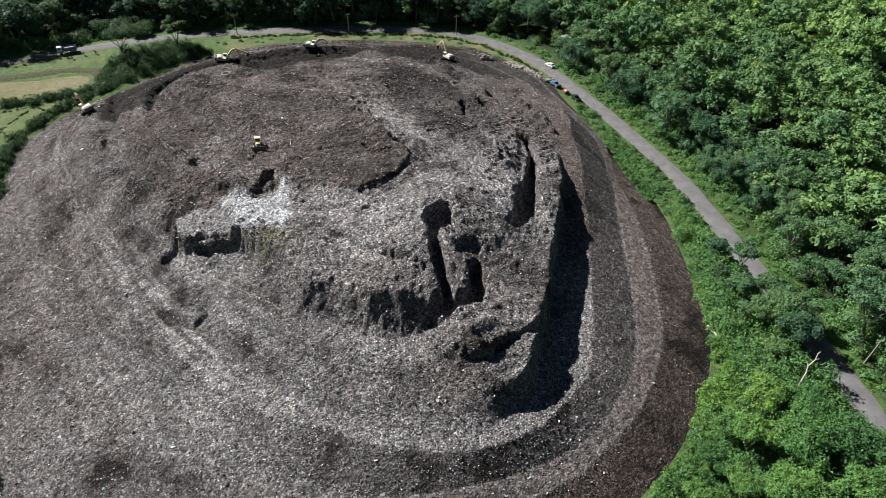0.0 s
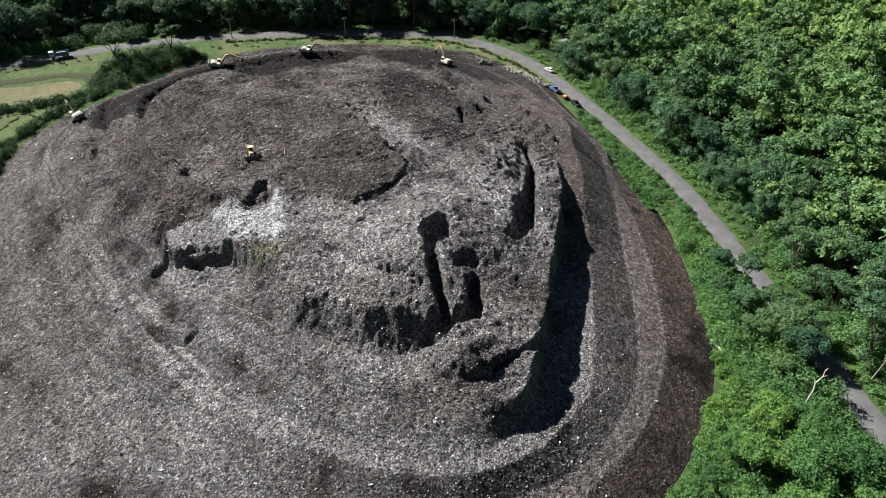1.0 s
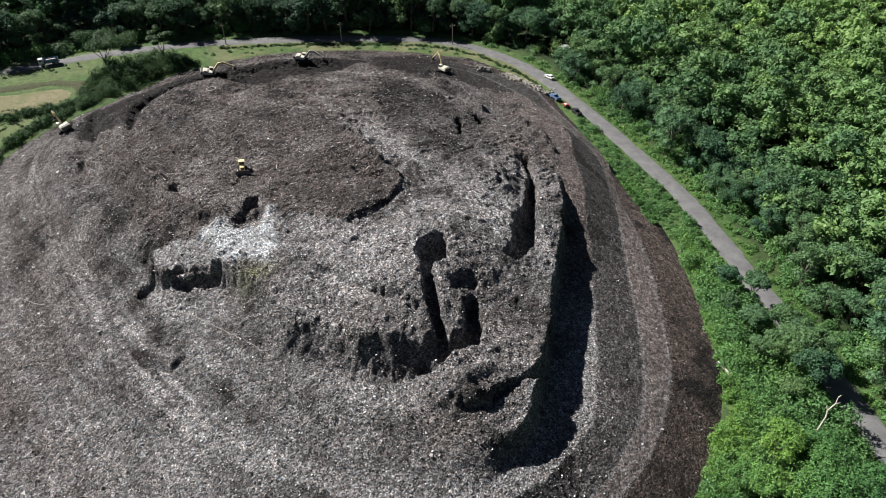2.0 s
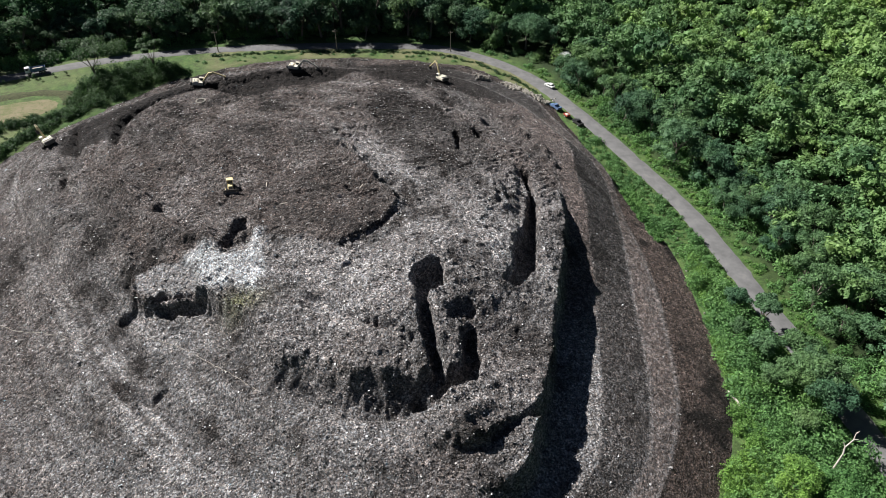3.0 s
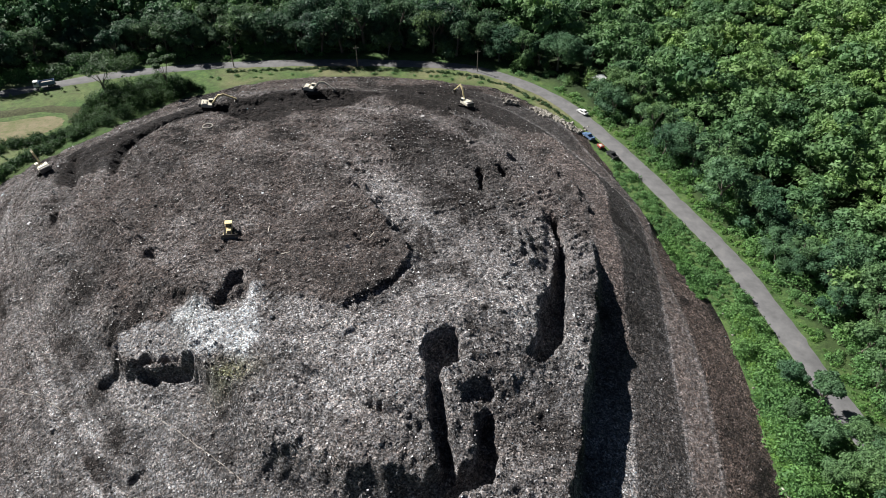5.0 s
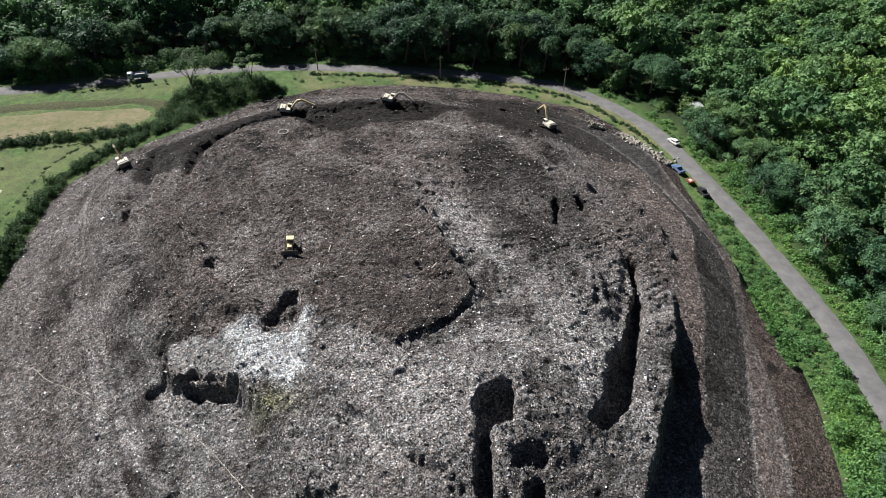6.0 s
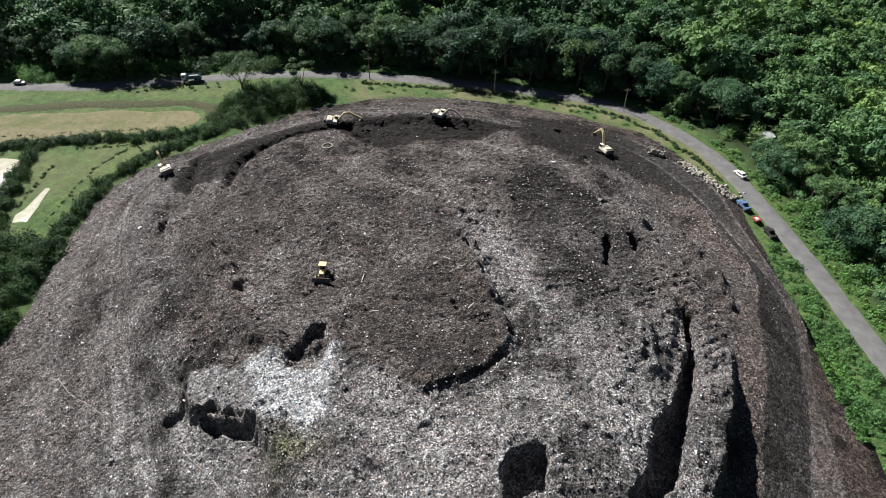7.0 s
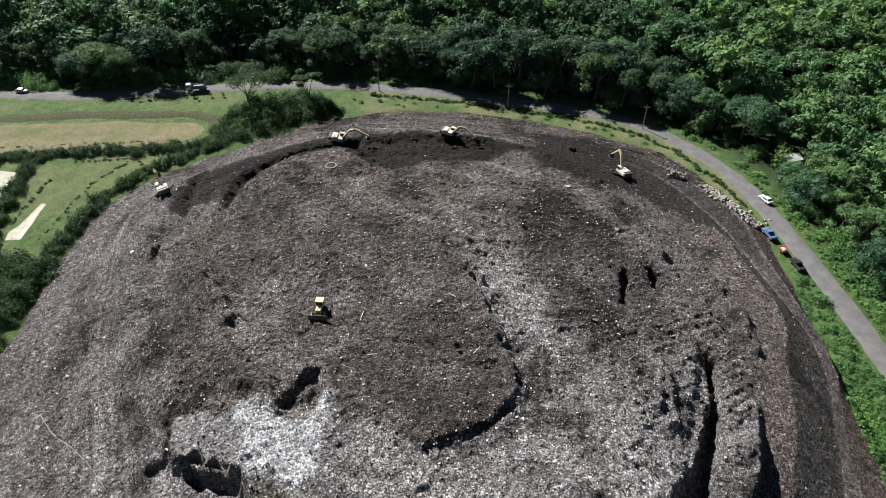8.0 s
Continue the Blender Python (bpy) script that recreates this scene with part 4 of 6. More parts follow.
def shrub(seed, radius, height, lobes, count, size):
    """A mound of leaf sprays that starts at the ground."""
    rng = np.random.default_rng(seed)
    cs, ns, ds = [], [], []
    for k in range(lobes):
        ang, off, r = rng.uniform(0, 6.283), radius * (0 if k == 0 else rng.uniform(0.3, 0.8)), radius * rng.uniform(0.4, 0.7)
        d = rng.normal(size=(count // lobes, 3))
        d[:, 2] = np.abs(d[:, 2])
        d /= np.linalg.norm(d, axis=1)[:, None]
        h = height * (1 if k == 0 else rng.uniform(0.5, 0.95))
        cs.append(np.array([off * math.cos(ang), off * math.sin(ang), 0]) + d * np.array([r, r, h]) * rng.uniform(0.75, 1.08, len(d))[:, None])
        nn = d + 0.6 * rng.normal(size=d.shape) + (0, 0, 0.3)
        ns.append(nn / np.linalg.norm(nn, axis=1)[:, None])
        ds.append(d)
    return leaf_cards(rng, np.concatenate(cs), np.concatenate(ns), size, np.concatenate(ds))


def greenery(name, label, category, kinds, places, mat, low=0.7, high=1.3):
    me = leafy(name, *merged(kinds, places, rng, low, high))
    me.materials.append(mat)
    return tagged(new(name, me), label, category, kind="stuff")


def on_land(p):
    return [(x, y, float(z)) for (x, y), z in zip(p, land_height(p[:, 0], p[:, 1]))]


LOW = [shrub(400 + k, 1.5, 0.9, 4, 170, 0.21) for k in range(4)]
MID = [shrub(410 + k, 1.9, 2.2, 6, 400, 0.20) for k in range(4)]
TALL = [shrub(420 + k, 2.6, 4.2, 7, 700, 0.22) for k in range(4)]
# tangle along the wooded side of the road
p = scattered(rng, -230, 150, 30, 320, 2.6)
d = beyond_road(p[:, 0], p[:, 1])
p, d = p[(d > 4.6) & (d < 15) & (p[:, 0] < 90 + 0.5 * (p[:, 1] - 48))], d[(d > 4.6) & (d < 15) & (p[:, 0] < 90 + 0.5 * (p[:, 1] - 48))]
far_side = np.where(p[:, 1] > 215, np.where(d > 8.5, 0.9, 0.25), 0.85)
pick = rng.uniform(size=len(p)) < far_side
p, d = p[pick], d[pick]
greenery("undergrowth", "tangled low creepers and shrubs along the lane", "undergrowth", LOW, on_land(p[d < 7.2]), LEAF_SHRUB)
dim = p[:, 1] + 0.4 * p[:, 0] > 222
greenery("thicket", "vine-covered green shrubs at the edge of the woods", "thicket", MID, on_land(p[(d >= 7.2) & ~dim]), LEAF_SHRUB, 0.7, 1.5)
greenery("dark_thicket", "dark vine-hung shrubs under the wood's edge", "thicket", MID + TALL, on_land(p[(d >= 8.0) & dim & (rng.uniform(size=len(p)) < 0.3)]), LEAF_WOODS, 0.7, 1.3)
# shrubs between the tip's foot and the lane
p = scattered(rng, 26, 78, 34, 176, 1.9)
d, foot = beyond_road(p[:, 0], p[:, 1]), edge_distance(p[:, 0], p[:, 1], TIP_FOOT)
strip = (d < -3.9) & (d > -40) & (foot < -1.0)
p, d = p[strip], d[strip]
low_strip = scattered(rng, 40, 74, 100, 180, 1.15)
ls, lf = beyond_road(low_strip[:, 0], low_strip[:, 1]), edge_distance(low_strip[:, 0], low_strip[:, 1], TIP_FOOT)
low_strip = low_strip[(ls < -3.1) & (ls > -30) & (lf < 0.3) & (rng.uniform(size=len(low_strip)) < 0.85)]
greenery("weeds", "low green weeds covering the lane's verge", "weeds", LOW, on_land(low_strip), LEAF_SHRUB, 0.25, 0.7)
tall = (p[:, 1] < 112) & (d < -5.5) & (p[:, 0] > 54)
greenery("verge_scrub", "low green scrub between lane and waste", "scrub", LOW + MID, on_land(p[~tall & (rng.uniform(size=len(p)) < np.where(p[:, 1] > 120, 0.35, 0.97))]), LEAF_SHRUB, 0.6, 1.1)
greenery("verge_thicket", "dense green thicket beside the lane", "thicket", MID + TALL, on_land(p[tall]), LEAF_SHRUB, 0.7, 1.25)
foot = smooth_line([(54.5, 119), (54, 110), (53.4, 98), (52.2, 88), (51.4, 80), (49.8, 74), (45.4, 67.6), (41.8, 61), (36.6, 54.4), (29, 47.4)], 0.8)
foot = np.concatenate([foot + (0.4, -0.2), foot + (1.6, -0.9), foot + (2.8, -1.6)]) + rng.normal(size=(3 * len(foot), 2)) * 0.7
greenery("foot_scrub", "tangled bright scrub crowding the waste's foot", "scrub", LOW + MID, on_land(foot), LEAF_BRIGHT, 0.4, 0.95)
p = scattered(rng, 30, 100, 60, 215, 1.1)
d = beyond_road(p[:, 0], p[:, 1])
p = p[(d > 3.0) & (d < 5.8 + 1.2 * ripple(p[:, 0], p[:, 1], 7, 95, 2)) & (p[:, 0] < 90) & (rng.uniform(size=len(p)) < 0.75)]
greenery("roadside_weeds", "bright green weeds along the lane's wooded edge", "weeds", [shrub(440 + k, 1.3, 0.9, 3, 90, 0.22) for k in range(3)], on_land(p), LEAF_BRIGHT, 0.35, 0.8)
# creeping green on the tip's lower slope
p = np.array([(46.4 + 4.2 * u + 1.9 * v, 145 - 18 * u + 3 * v) for u, v in zip(rng.uniform(0, 1, 260), rng.uniform(-1, 1, 260))])
zs = np.maximum(tip_height(p[:, 0], p[:, 1])[0], land_height(p[:, 0], p[:, 1]))
greenery("creepers", "bright green creepers over the waste's lower slope", "creepers", [shrub(430 + k, 1.1, 0.5, 2, 70, 0.22) for k in range(3)], [(x, y, float(z)) for (x, y), z in zip(p, zs)], LEAF_BRIGHT, 0.6, 1.2)

# trees on the tip's side of the lane
VERGE = [tree_kind(500 + k, r, h, n, 5000, 0.21, LEAF) for k, (r, h, n) in enumerate([(3.4, 7.5, 14), (4.2, 9, 16), (2.8, 8, 10)])]
for x, y, k, s in [(59, 104, 0, 0.8), (62.5, 100, 2, 1.05), (65.5, 92, 1, 0.8), (66.4, 85.5, 1, 0.95), (65.6, 80.8, 1, 0.9), (66.2, 89, 0, 0.9), (60, 92, 0, 0.9), (63, 86, 1, 0.85), (58.5, 85, 0, 0.8), (61, 77, 0, 0.7), (56.5, 97, 2, 0.7)]:
    t, c = VERGE[k]
    ob = new("tree")
    ob.matrix_basis = pose(x, y, spot(x, y), 0, 0, 37 * x) @ Matrix.Scale(s, 4)
    for name, data in (("trunk", t), ("crown", c)):
        new(name, data).parent = ob
    tagged(ob, "young green tree in the thicket beside the lane", "tree", group="verge trees")
BRIGHT = [tree_kind(520 + k, r, h, n, 9000, 0.20, LEAF_BRIGHT) for k, (r, h, n) in enumerate([(5.2, 9, 22), (4.4, 8.5, 18)])]
for x, y, k, s in [(53.5, 66, 1, 0.9), (60, 63.5, 0, 0.85), (49, 58.5, 1, 0.85), (56, 56.5, 0, 1.0), (64.5, 57, 0, 1.0), (51.5, 49, 0, 0.9), (60, 48.5, 1, 1.0), (44.5, 50.5, 1, 0.7), (67.5, 49, 0, 0.9), (44, 42, 0, 0.9), (54, 40, 0, 1.0), (46.5, 61.5, 1, 0.6), (41.5, 54.5, 1, 0.65), (38, 48, 1, 0.7), (33, 44, 1, 0.7)]:
    t, c = BRIGHT[k]
    ob = new("tree")
    ob.matrix_basis = pose(x, y, spot(x, y), 0, 0, 53 * x) @ Matrix.Scale(s, 4)
    for name, data in (("trunk", t), ("crown", c)):
        new(name, data).parent = ob
    tagged(ob, "bright yellow-green feathery tree at the waste's foot", "tree", group="bright trees")

# big trees that stand out of the wood's edge
GRAND = tree_kind(540, 7.0, 14, 44, 9000, 0.27, LEAF, 0.35)
for x, y, s, label in [(31, 229, 0.95, "large round dark green tree at the lane's bend"), (-157, 201.5, 0.9, "tall dark green tree shading the lane"), (-151, 203, 0.8, "tall dark green tree shading the lane"), (-163, 199.5, 0.75, "tall dark green tree shading the lane")]:
    ob = new("tree")
    ob.matrix_basis = pose(x, y, spot(x, y), 0, 0, 41 * x) @ Matrix.Scale(s, 4)
    for name, data in zip(("trunk", "crown"), GRAND):
        new(name, data).parent = ob
    tagged(ob, label, "tree")
greenery("light_thicket", "light green thicket on the lane's far side", "thicket", MID, on_land(scattered(rng, -178, -166, 190.5, 196, 2.0)), LEAF_BRIGHT, 0.7, 1.2)

# hedges and bushes by the basins and along the back of the tip


def along(line, gap, wander, skip=0.0):
    q = smooth_line(line, gap)
    q = q + rng.normal(size=q.shape) * wander
    return q[rng.uniform(size=len(q)) > skip]


greenery("hedge", "dark green hedge between tip and grassy basins", "hedge", MID, on_land(np.concatenate([along(l, 0.6, 0.8) for l in (
    [(-103, 112), (-108, 122), (-111, 132), (-114.6, 146.5), (-113, 161), (-107, 172.5), (-101.5, 181)],
    [(-152, 155), (-139, 162.5), (-127, 168.5), (-118, 171), (-109, 176), (-102, 183)],
    [(-124, 124), (-131.5, 137), (-138, 148), (-142, 159)])])), LEAF_HEDGE, 0.55, 1.0)
greenery("weed_lines", "thin lines of dark weeds along shallow ditches", "weeds", LOW, on_land(np.concatenate([along(l, 0.7, 0.25, 0.3) for l in ([(-117, 134), (-120, 146), (-121, 158), (-119, 166)], [(-127.5, 137), (-130.5, 146), (-132, 153)], [(-112, 163), (-118, 168), (-126, 164), (-134, 160)], [(-160, 158), (-140, 167), (-122, 175), (-113, 179)])])), LEAF_HEDGE, 0.18, 0.45)
greenery("low_wall_of_scrub", "dark rank growth at the basin's lower end", "scrub", MID + TALL, on_land(np.concatenate([scattered(rng, -124, -105, 108, 126, 2.2), scattered(rng, -106, -99.5, 98, 108, 2.2), scattered(rng, -74, -68, 46, 54, 2.2)])), LEAF_HEDGE, 0.6, 1.0)
greenery("bushes", "dense dark green bushes behind the tip", "bushes", MID + TALL, on_land(np.array([q for q in scattered(rng, -110, -76, 178, 222, 2.2) if float(edge_distance(q[:1], q[1:], [(-101.5, 181), (-107.7, 185), (-107, 203), (-97, 211), (-88, 214.3), (-78.5, 208), (-87.3, 198.5), (-94, 188)])[0]) > 0])), LEAF_HEDGE, 0.6, 1.0)
q = smooth_line([(-75, 219.5), (-60, 222.5), (-40, 224.5), (-12, 225.3), (2, 223.5), (14.5, 216.5), (26, 204.5), (31.5, 196)], 1.3)
greenery("lane_hedge", "row of small dark shrubs along the lane", "hedge", LOW, on_land(q + rng.normal(size=q.shape) * 0.35), LEAF_HEDGE, 0.45, 0.8)
p = scattered(rng, -80, 24, 206, 224, 3.2)
behind = (edge_distance(p[:, 0], p[:, 1], TIP_FOOT) < -1.2) & (beyond_road(p[:, 0], p[:, 1]) < -6) & (rng.uniform(size=len(p)) < 0.6)
greenery("rank_grass", "tufts of rank growth behind the tip", "rank grass", LOW, on_land(p[behind]), LEAF_SHRUB, 0.4, 0.8)


def umbrella_tree(seed, height, radius):
    """A flat-topped tree with an open, forked stem."""
    rng = np.random.default_rng(seed)
    out, cs = [], []
    for k in range(5):
        a = k * 1.257 + rng.uniform(-0.3, 0.3)
        mid = np.array([0.3 * math.cos(a), 0.3 * math.sin(a), height * 0.3])
        end = np.array([radius * 0.6 * math.cos(a), radius * 0.6 * math.sin(a), height * rng.uniform(0.74, 0.85)])
        out += [limb((0, 0, -0.5), mid, 0.16, 0.13, 5), limb(mid, end, 0.12, 0.04, 5)]
        for j in range(3):
            c = end + rng.normal(size=3) * (radius * 0.28, radius * 0.28, height * 0.05)
            cs.append((c, radius * rng.uniform(0.28, 0.42)))
    pts, nrm = [], []
    for c, r in cs:
        d = rng.normal(size=(420, 3))
        d /= np.linalg.norm(d, axis=1)[:, None]
        pts.append(c + d * np.array([r, r, r * 0.6]) * rng.uniform(0.5, 1, 420)[:, None])
        n = d * 0.5 + (0, 0, 0.7) + 0.4 * rng.normal(size=d.shape)
        nrm.append(n / np.linalg.norm(n, axis=1)[:, None])
    t = fast_mesh("trunk", *joined(out))
    t.materials.append(BARK)
    c = leafy("crown", *leaf_cards(rng, np.concatenate(pts), np.concatenate(nrm), 0.24))
    c.materials.append(LEAF_HEDGE)
    return t, c


for x, y, h, r, seed in [(-105.8, 201.6, 12.5, 8.0, 601), (-90, 208.8, 10.0, 3.6, 602)]:
    ob = new("tree")
    ob.matrix_basis = pose(x, y, spot(x, y))
    for name, data in zip(("trunk", "crown"), umbrella_tree(seed, h, r)):
        new(name, data).parent = ob
    tagged(ob, "flat-topped tree with bare forked stem above bushes", "tree")
sapling_leaf, sapling_stem = leafy("crown", *shrub(640, 0.55, 1.0, 3, 60, 0.2)), fast_mesh("stem", *limb((0, 0, -0.2), (0.15, 0.1, 0.9), 0.05, 0.03, 5))
sapling_leaf.materials.append(LEAF_HEDGE)
sapling_stem.materials.append(BARK)
for x, y in [(-140.5, 193.3), (-138.2, 194.1), (-136.3, 195.5), (-134.3, 196.2), (-132.1, 197.3), (-126.5, 200.4), (-124.5, 201.2), (-122.1, 199.7), (-119.4, 202.9), (-116.2, 204.0)]:
    ob = new("sapling")
    ob.matrix_basis = pose(x, y, spot(x, y), 0, 0, 71 * x) @ Matrix.Scale(1.0 + 0.3 * math.sin(x), 4)
    new("stem", sapling_stem).parent = ob
    leaf = new("crown", sapling_leaf)
    leaf.parent, leaf.location = ob, (0, 0, 0.5)
    tagged(ob, "small dark sapling planted on the grassy road verge", "sapling", group="verge saplings")

# grass on the verges and round the basins
p = np.concatenate([scattered(rng, -180, 90, 20, 245, 0.9)])
d = np.abs(edge_distance(p[:, 0], p[:, 1], ROAD, False))
ok = (edge_distance(p[:, 0], p[:, 1], TIP_FOOT) < -0.3) & (d > 3.0) & (beyond_road(p[:, 0], p[:, 1]) < 6.5) & (p[:, 0] < 90 + 0.5 * (p[:, 1] - 48)) & (p[:, 1] > 60) & (p[:, 0] > -180 + 0.6 * (185 - p[:, 1]))
p = p[ok & (rng.uniform(size=len(p)) < 0.45)]
up = rng.normal(size=(len(p), 3))
up[:, 2] *= 0.35
up /= np.linalg.norm(up, axis=1)[:, None]
z = land_height(p[:, 0], p[:, 1]) + 0.12
me = leafy("grass", *leaf_cards(rng, np.column_stack([p, z]), up, 0.11, np.tile((0.0, 0.0, 1.6), (len(p), 1))))
me.materials.append(GRASS_BLADES)
tagged(new("grass", me), "tufts of rough green grass on the verges", "grass", kind="stuff")

# ---- helpers for made things ----


def coat(name, colour, rough=0.5, metal=0.0, dirt=(0.10, 0.085, 0.07), amount=0.45):
    """Paint, rubber or sheet metal with dust and grime."""
    m, tree, sh, add = material(name, rough, metal)
    pos = add("ShaderNodeTexCoord").outputs["Object"]
    n = noise_of(tree, add, 1.6, 6, 0.7, pos)
    base = mixed(tree, add, ramp(tree, add, n, [(0.42, 0.0), (0.72, amount)]), colour, dirt)
    link(tree, base, sh.inputs["Base Color"])
    link(tree, ramp(tree, add, n, [(0.3, rough), (0.8, min(1.0, rough + 0.3))]), sh.inputs["Roughness"])
    return m


YELLOW = coat("yellow_paint", (0.72, 0.60, 0.33), 0.55)
CREAM = coat("faded_cream_paint", (0.70, 0.66, 0.54), 0.5)
STEEL = coat("worn_steel", (0.16, 0.15, 0.14), 0.45, 0.6)
TRACKS = coat("track_steel", (0.035, 0.032, 0.030), 0.7, 0.3)
RUBBER = coat("rubber", (0.02, 0.02, 0.02), 0.85)
DARK_GLASS = coat("dark_glass", (0.02, 0.025, 0.03), 0.08, 0.0, (0.05, 0.05, 0.05), 0.2)
WHITE_PAINT = coat("white_paint", (0.72, 0.72, 0.70), 0.35, 0.0, (0.3, 0.27, 0.23), 0.35)
BLUE_PAINT = coat("blue_paint", (0.10, 0.17, 0.30), 0.35)
RED_PAINT = coat("red_paint", (0.42, 0.05, 0.04), 0.4)
BLACK_PAINT = coat("black_paint", (0.02, 0.022, 0.025), 0.3)
SILVER_PAINT = coat("silver_paint", (0.45, 0.46, 0.47), 0.3, 0.4)
LAMP_LENS = coat("lamp_lens", (0.7, 0.7, 0.66), 0.2)
ROOF_SHEET = coat("pale_roof_sheet", (0.66, 0.68, 0.68), 0.45, 0.2, (0.3, 0.27, 0.22), 0.4)
PLASTER = coat("plaster", (0.45, 0.44, 0.40), 0.85)
WOOD = coat("grey_wood", (0.25, 0.22, 0.18), 0.85)
PALE_WOOD = coat("bleached_wood", (0.50, 0.46, 0.40), 0.85)
STONE = coat("limestone", (0.34, 0.32, 0.28), 0.9, 0.0, (0.12, 0.10, 0.085), 0.6)


def part(name, bm, mat, parent=None, label=""):
    """Links a bmesh as one mesh object under a thing or a part."""
    me = bpy.data.meshes.new(name)
    bm.to_mesh(me)
    bm.free()
    me.materials.append(mat)
    ob = new(name, me)
    ob.parent = parent
    if label:
        tagged(ob, label)
    return ob


def boxes(*specs, bevel=0.04):
    """Bevelled blocks in one bmesh; each is (size, centre[, turn about x, y, z in degrees[, taper of the top]])."""
    bm = bmesh.new()
    for size, centre, *rest in specs:
        turn = rest[0] if rest else (0, 0, 0)
        taper = rest[1] if len(rest) > 1 else 1.0
        made = bmesh.ops.create_cube(bm, size=1.0)["verts"]
        for v in made:
            t = taper if v.co.z > 0 else 1.0
            v.co = Vector((v.co.x * size[0] * t, v.co.y * size[1] * t, v.co.z * size[2]))
        bmesh.ops.transform(bm, matrix=pose(*centre, *turn), verts=made)
    if bevel:
        bmesh.ops.bevel(bm, geom=bm.edges[:], offset=bevel, segments=1, affect="EDGES", clamp_overlap=True)
    return bm


def rod(bm, a, b, ra, rb=None, sides=10):
    a, b = Vector(a), Vector(b)
    d = b - a
    m = Matrix.Translation((a + b) / 2) @ d.to_track_quat("Z", "Y").to_matrix().to_4x4()
    bmesh.ops.create_cone(bm, cap_ends=True, segments=sides, radius1=ra, radius2=ra if rb is None else rb, depth=d.length, matrix=m)
    return bm


def beam(points, wide, tall):
    """A bent box beam in the x-z plane with a height at each point."""
    bm = bmesh.new()
    rows = []
    for (x, z), h in zip(points, tall):
        rows.append([bm.verts.new((x, sy * wide / 2, z + sz * h / 2)) for sy, sz in ((-1, -1), (1, -1), (1, 1), (-1, 1))])
    for a, b in zip(rows, rows[1:]):
        for k in range(4):
            bm.faces.new((a[k], a[(k + 1) % 4], b[(k + 1) % 4], b[k]))
    bm.faces.new(rows[0][::-1])
    bm.faces.new(rows[-1])
    bmesh.ops.recalc_face_normals(bm, faces=bm.faces[:])
    bmesh.ops.bevel(bm, geom=bm.edges[:], offset=0.03, segments=1, affect="EDGES", clamp_overlap=True)
    return bm


def track_loop(length, height, width, side):
    """A crawler track: a rounded belt with raised pads."""
    bm = bmesh.new()
    r, half = height / 2, length / 2 - height / 2
    outline = [(half + r * math.cos(a), r + r * math.sin(a)) for a in np.linspace(-math.pi / 2, math.pi / 2, 7)]
    outline += [(-half - r * math.cos(a), r + r * math.sin(a)) for a in np.linspace(math.pi / 2, -math.pi / 2, 7)]
    left = [bm.verts.new((x, side - width / 2, z)) for x, z in outline]
    rightv = [bm.verts.new((x, side + width / 2, z)) for x, z in outline]
    n = len(outline)
    for k in range(n):
        bm.faces.new((left[k], left[(k + 1) % n], rightv[(k + 1) % n], rightv[k]))
    bm.faces.new(left[::-1])
    bm.faces.new(rightv)
    count = int(2 * half / 0.3)
    for k in range(count):
        for z in (0.0, height):
            bmesh.ops.create_cube(bm, size=1.0, matrix=pose(-half + (k + 0.5) * 2 * half / count, side, z) @ Matrix.Diagonal((0.12, width * 1.02, 0.08, 1)))
    bmesh.ops.recalc_face_normals(bm, faces=bm.faces[:])
    return bm


def stand_on_tip(x, y, reach=1.5):
    """Height and lean of the waste under a machine."""
    xs = np.array([x, x + reach, x - reach, x, x])
    ys = np.array([y, y, y, y + reach, y - reach])
    z = np.maximum(tip_height(xs, ys)[0], land_height(xs, ys))
    n = Vector((-(z[1] - z[2]) / (2 * reach), -(z[3] - z[4]) / (2 * reach), 1)).normalized()
    return float(z[:1].mean() * 0.4 + z[1:].mean() * 0.6), n


def placed(ob, x, y, z, n, heading):
    """Stands a thing on a slope, its front towards heading (degrees from +x, to the left)."""
    lean = Vector((0, 0, 1)).rotation_difference(n).to_matrix().to_4x4()
    ob.matrix_basis = Matrix.Translation((x, y, z)) @ lean @ pose(0, 0, 0, 0, 0, heading) @ Matrix.Scale(1 / PLAN, 4)


# ---- machines on the tip ----


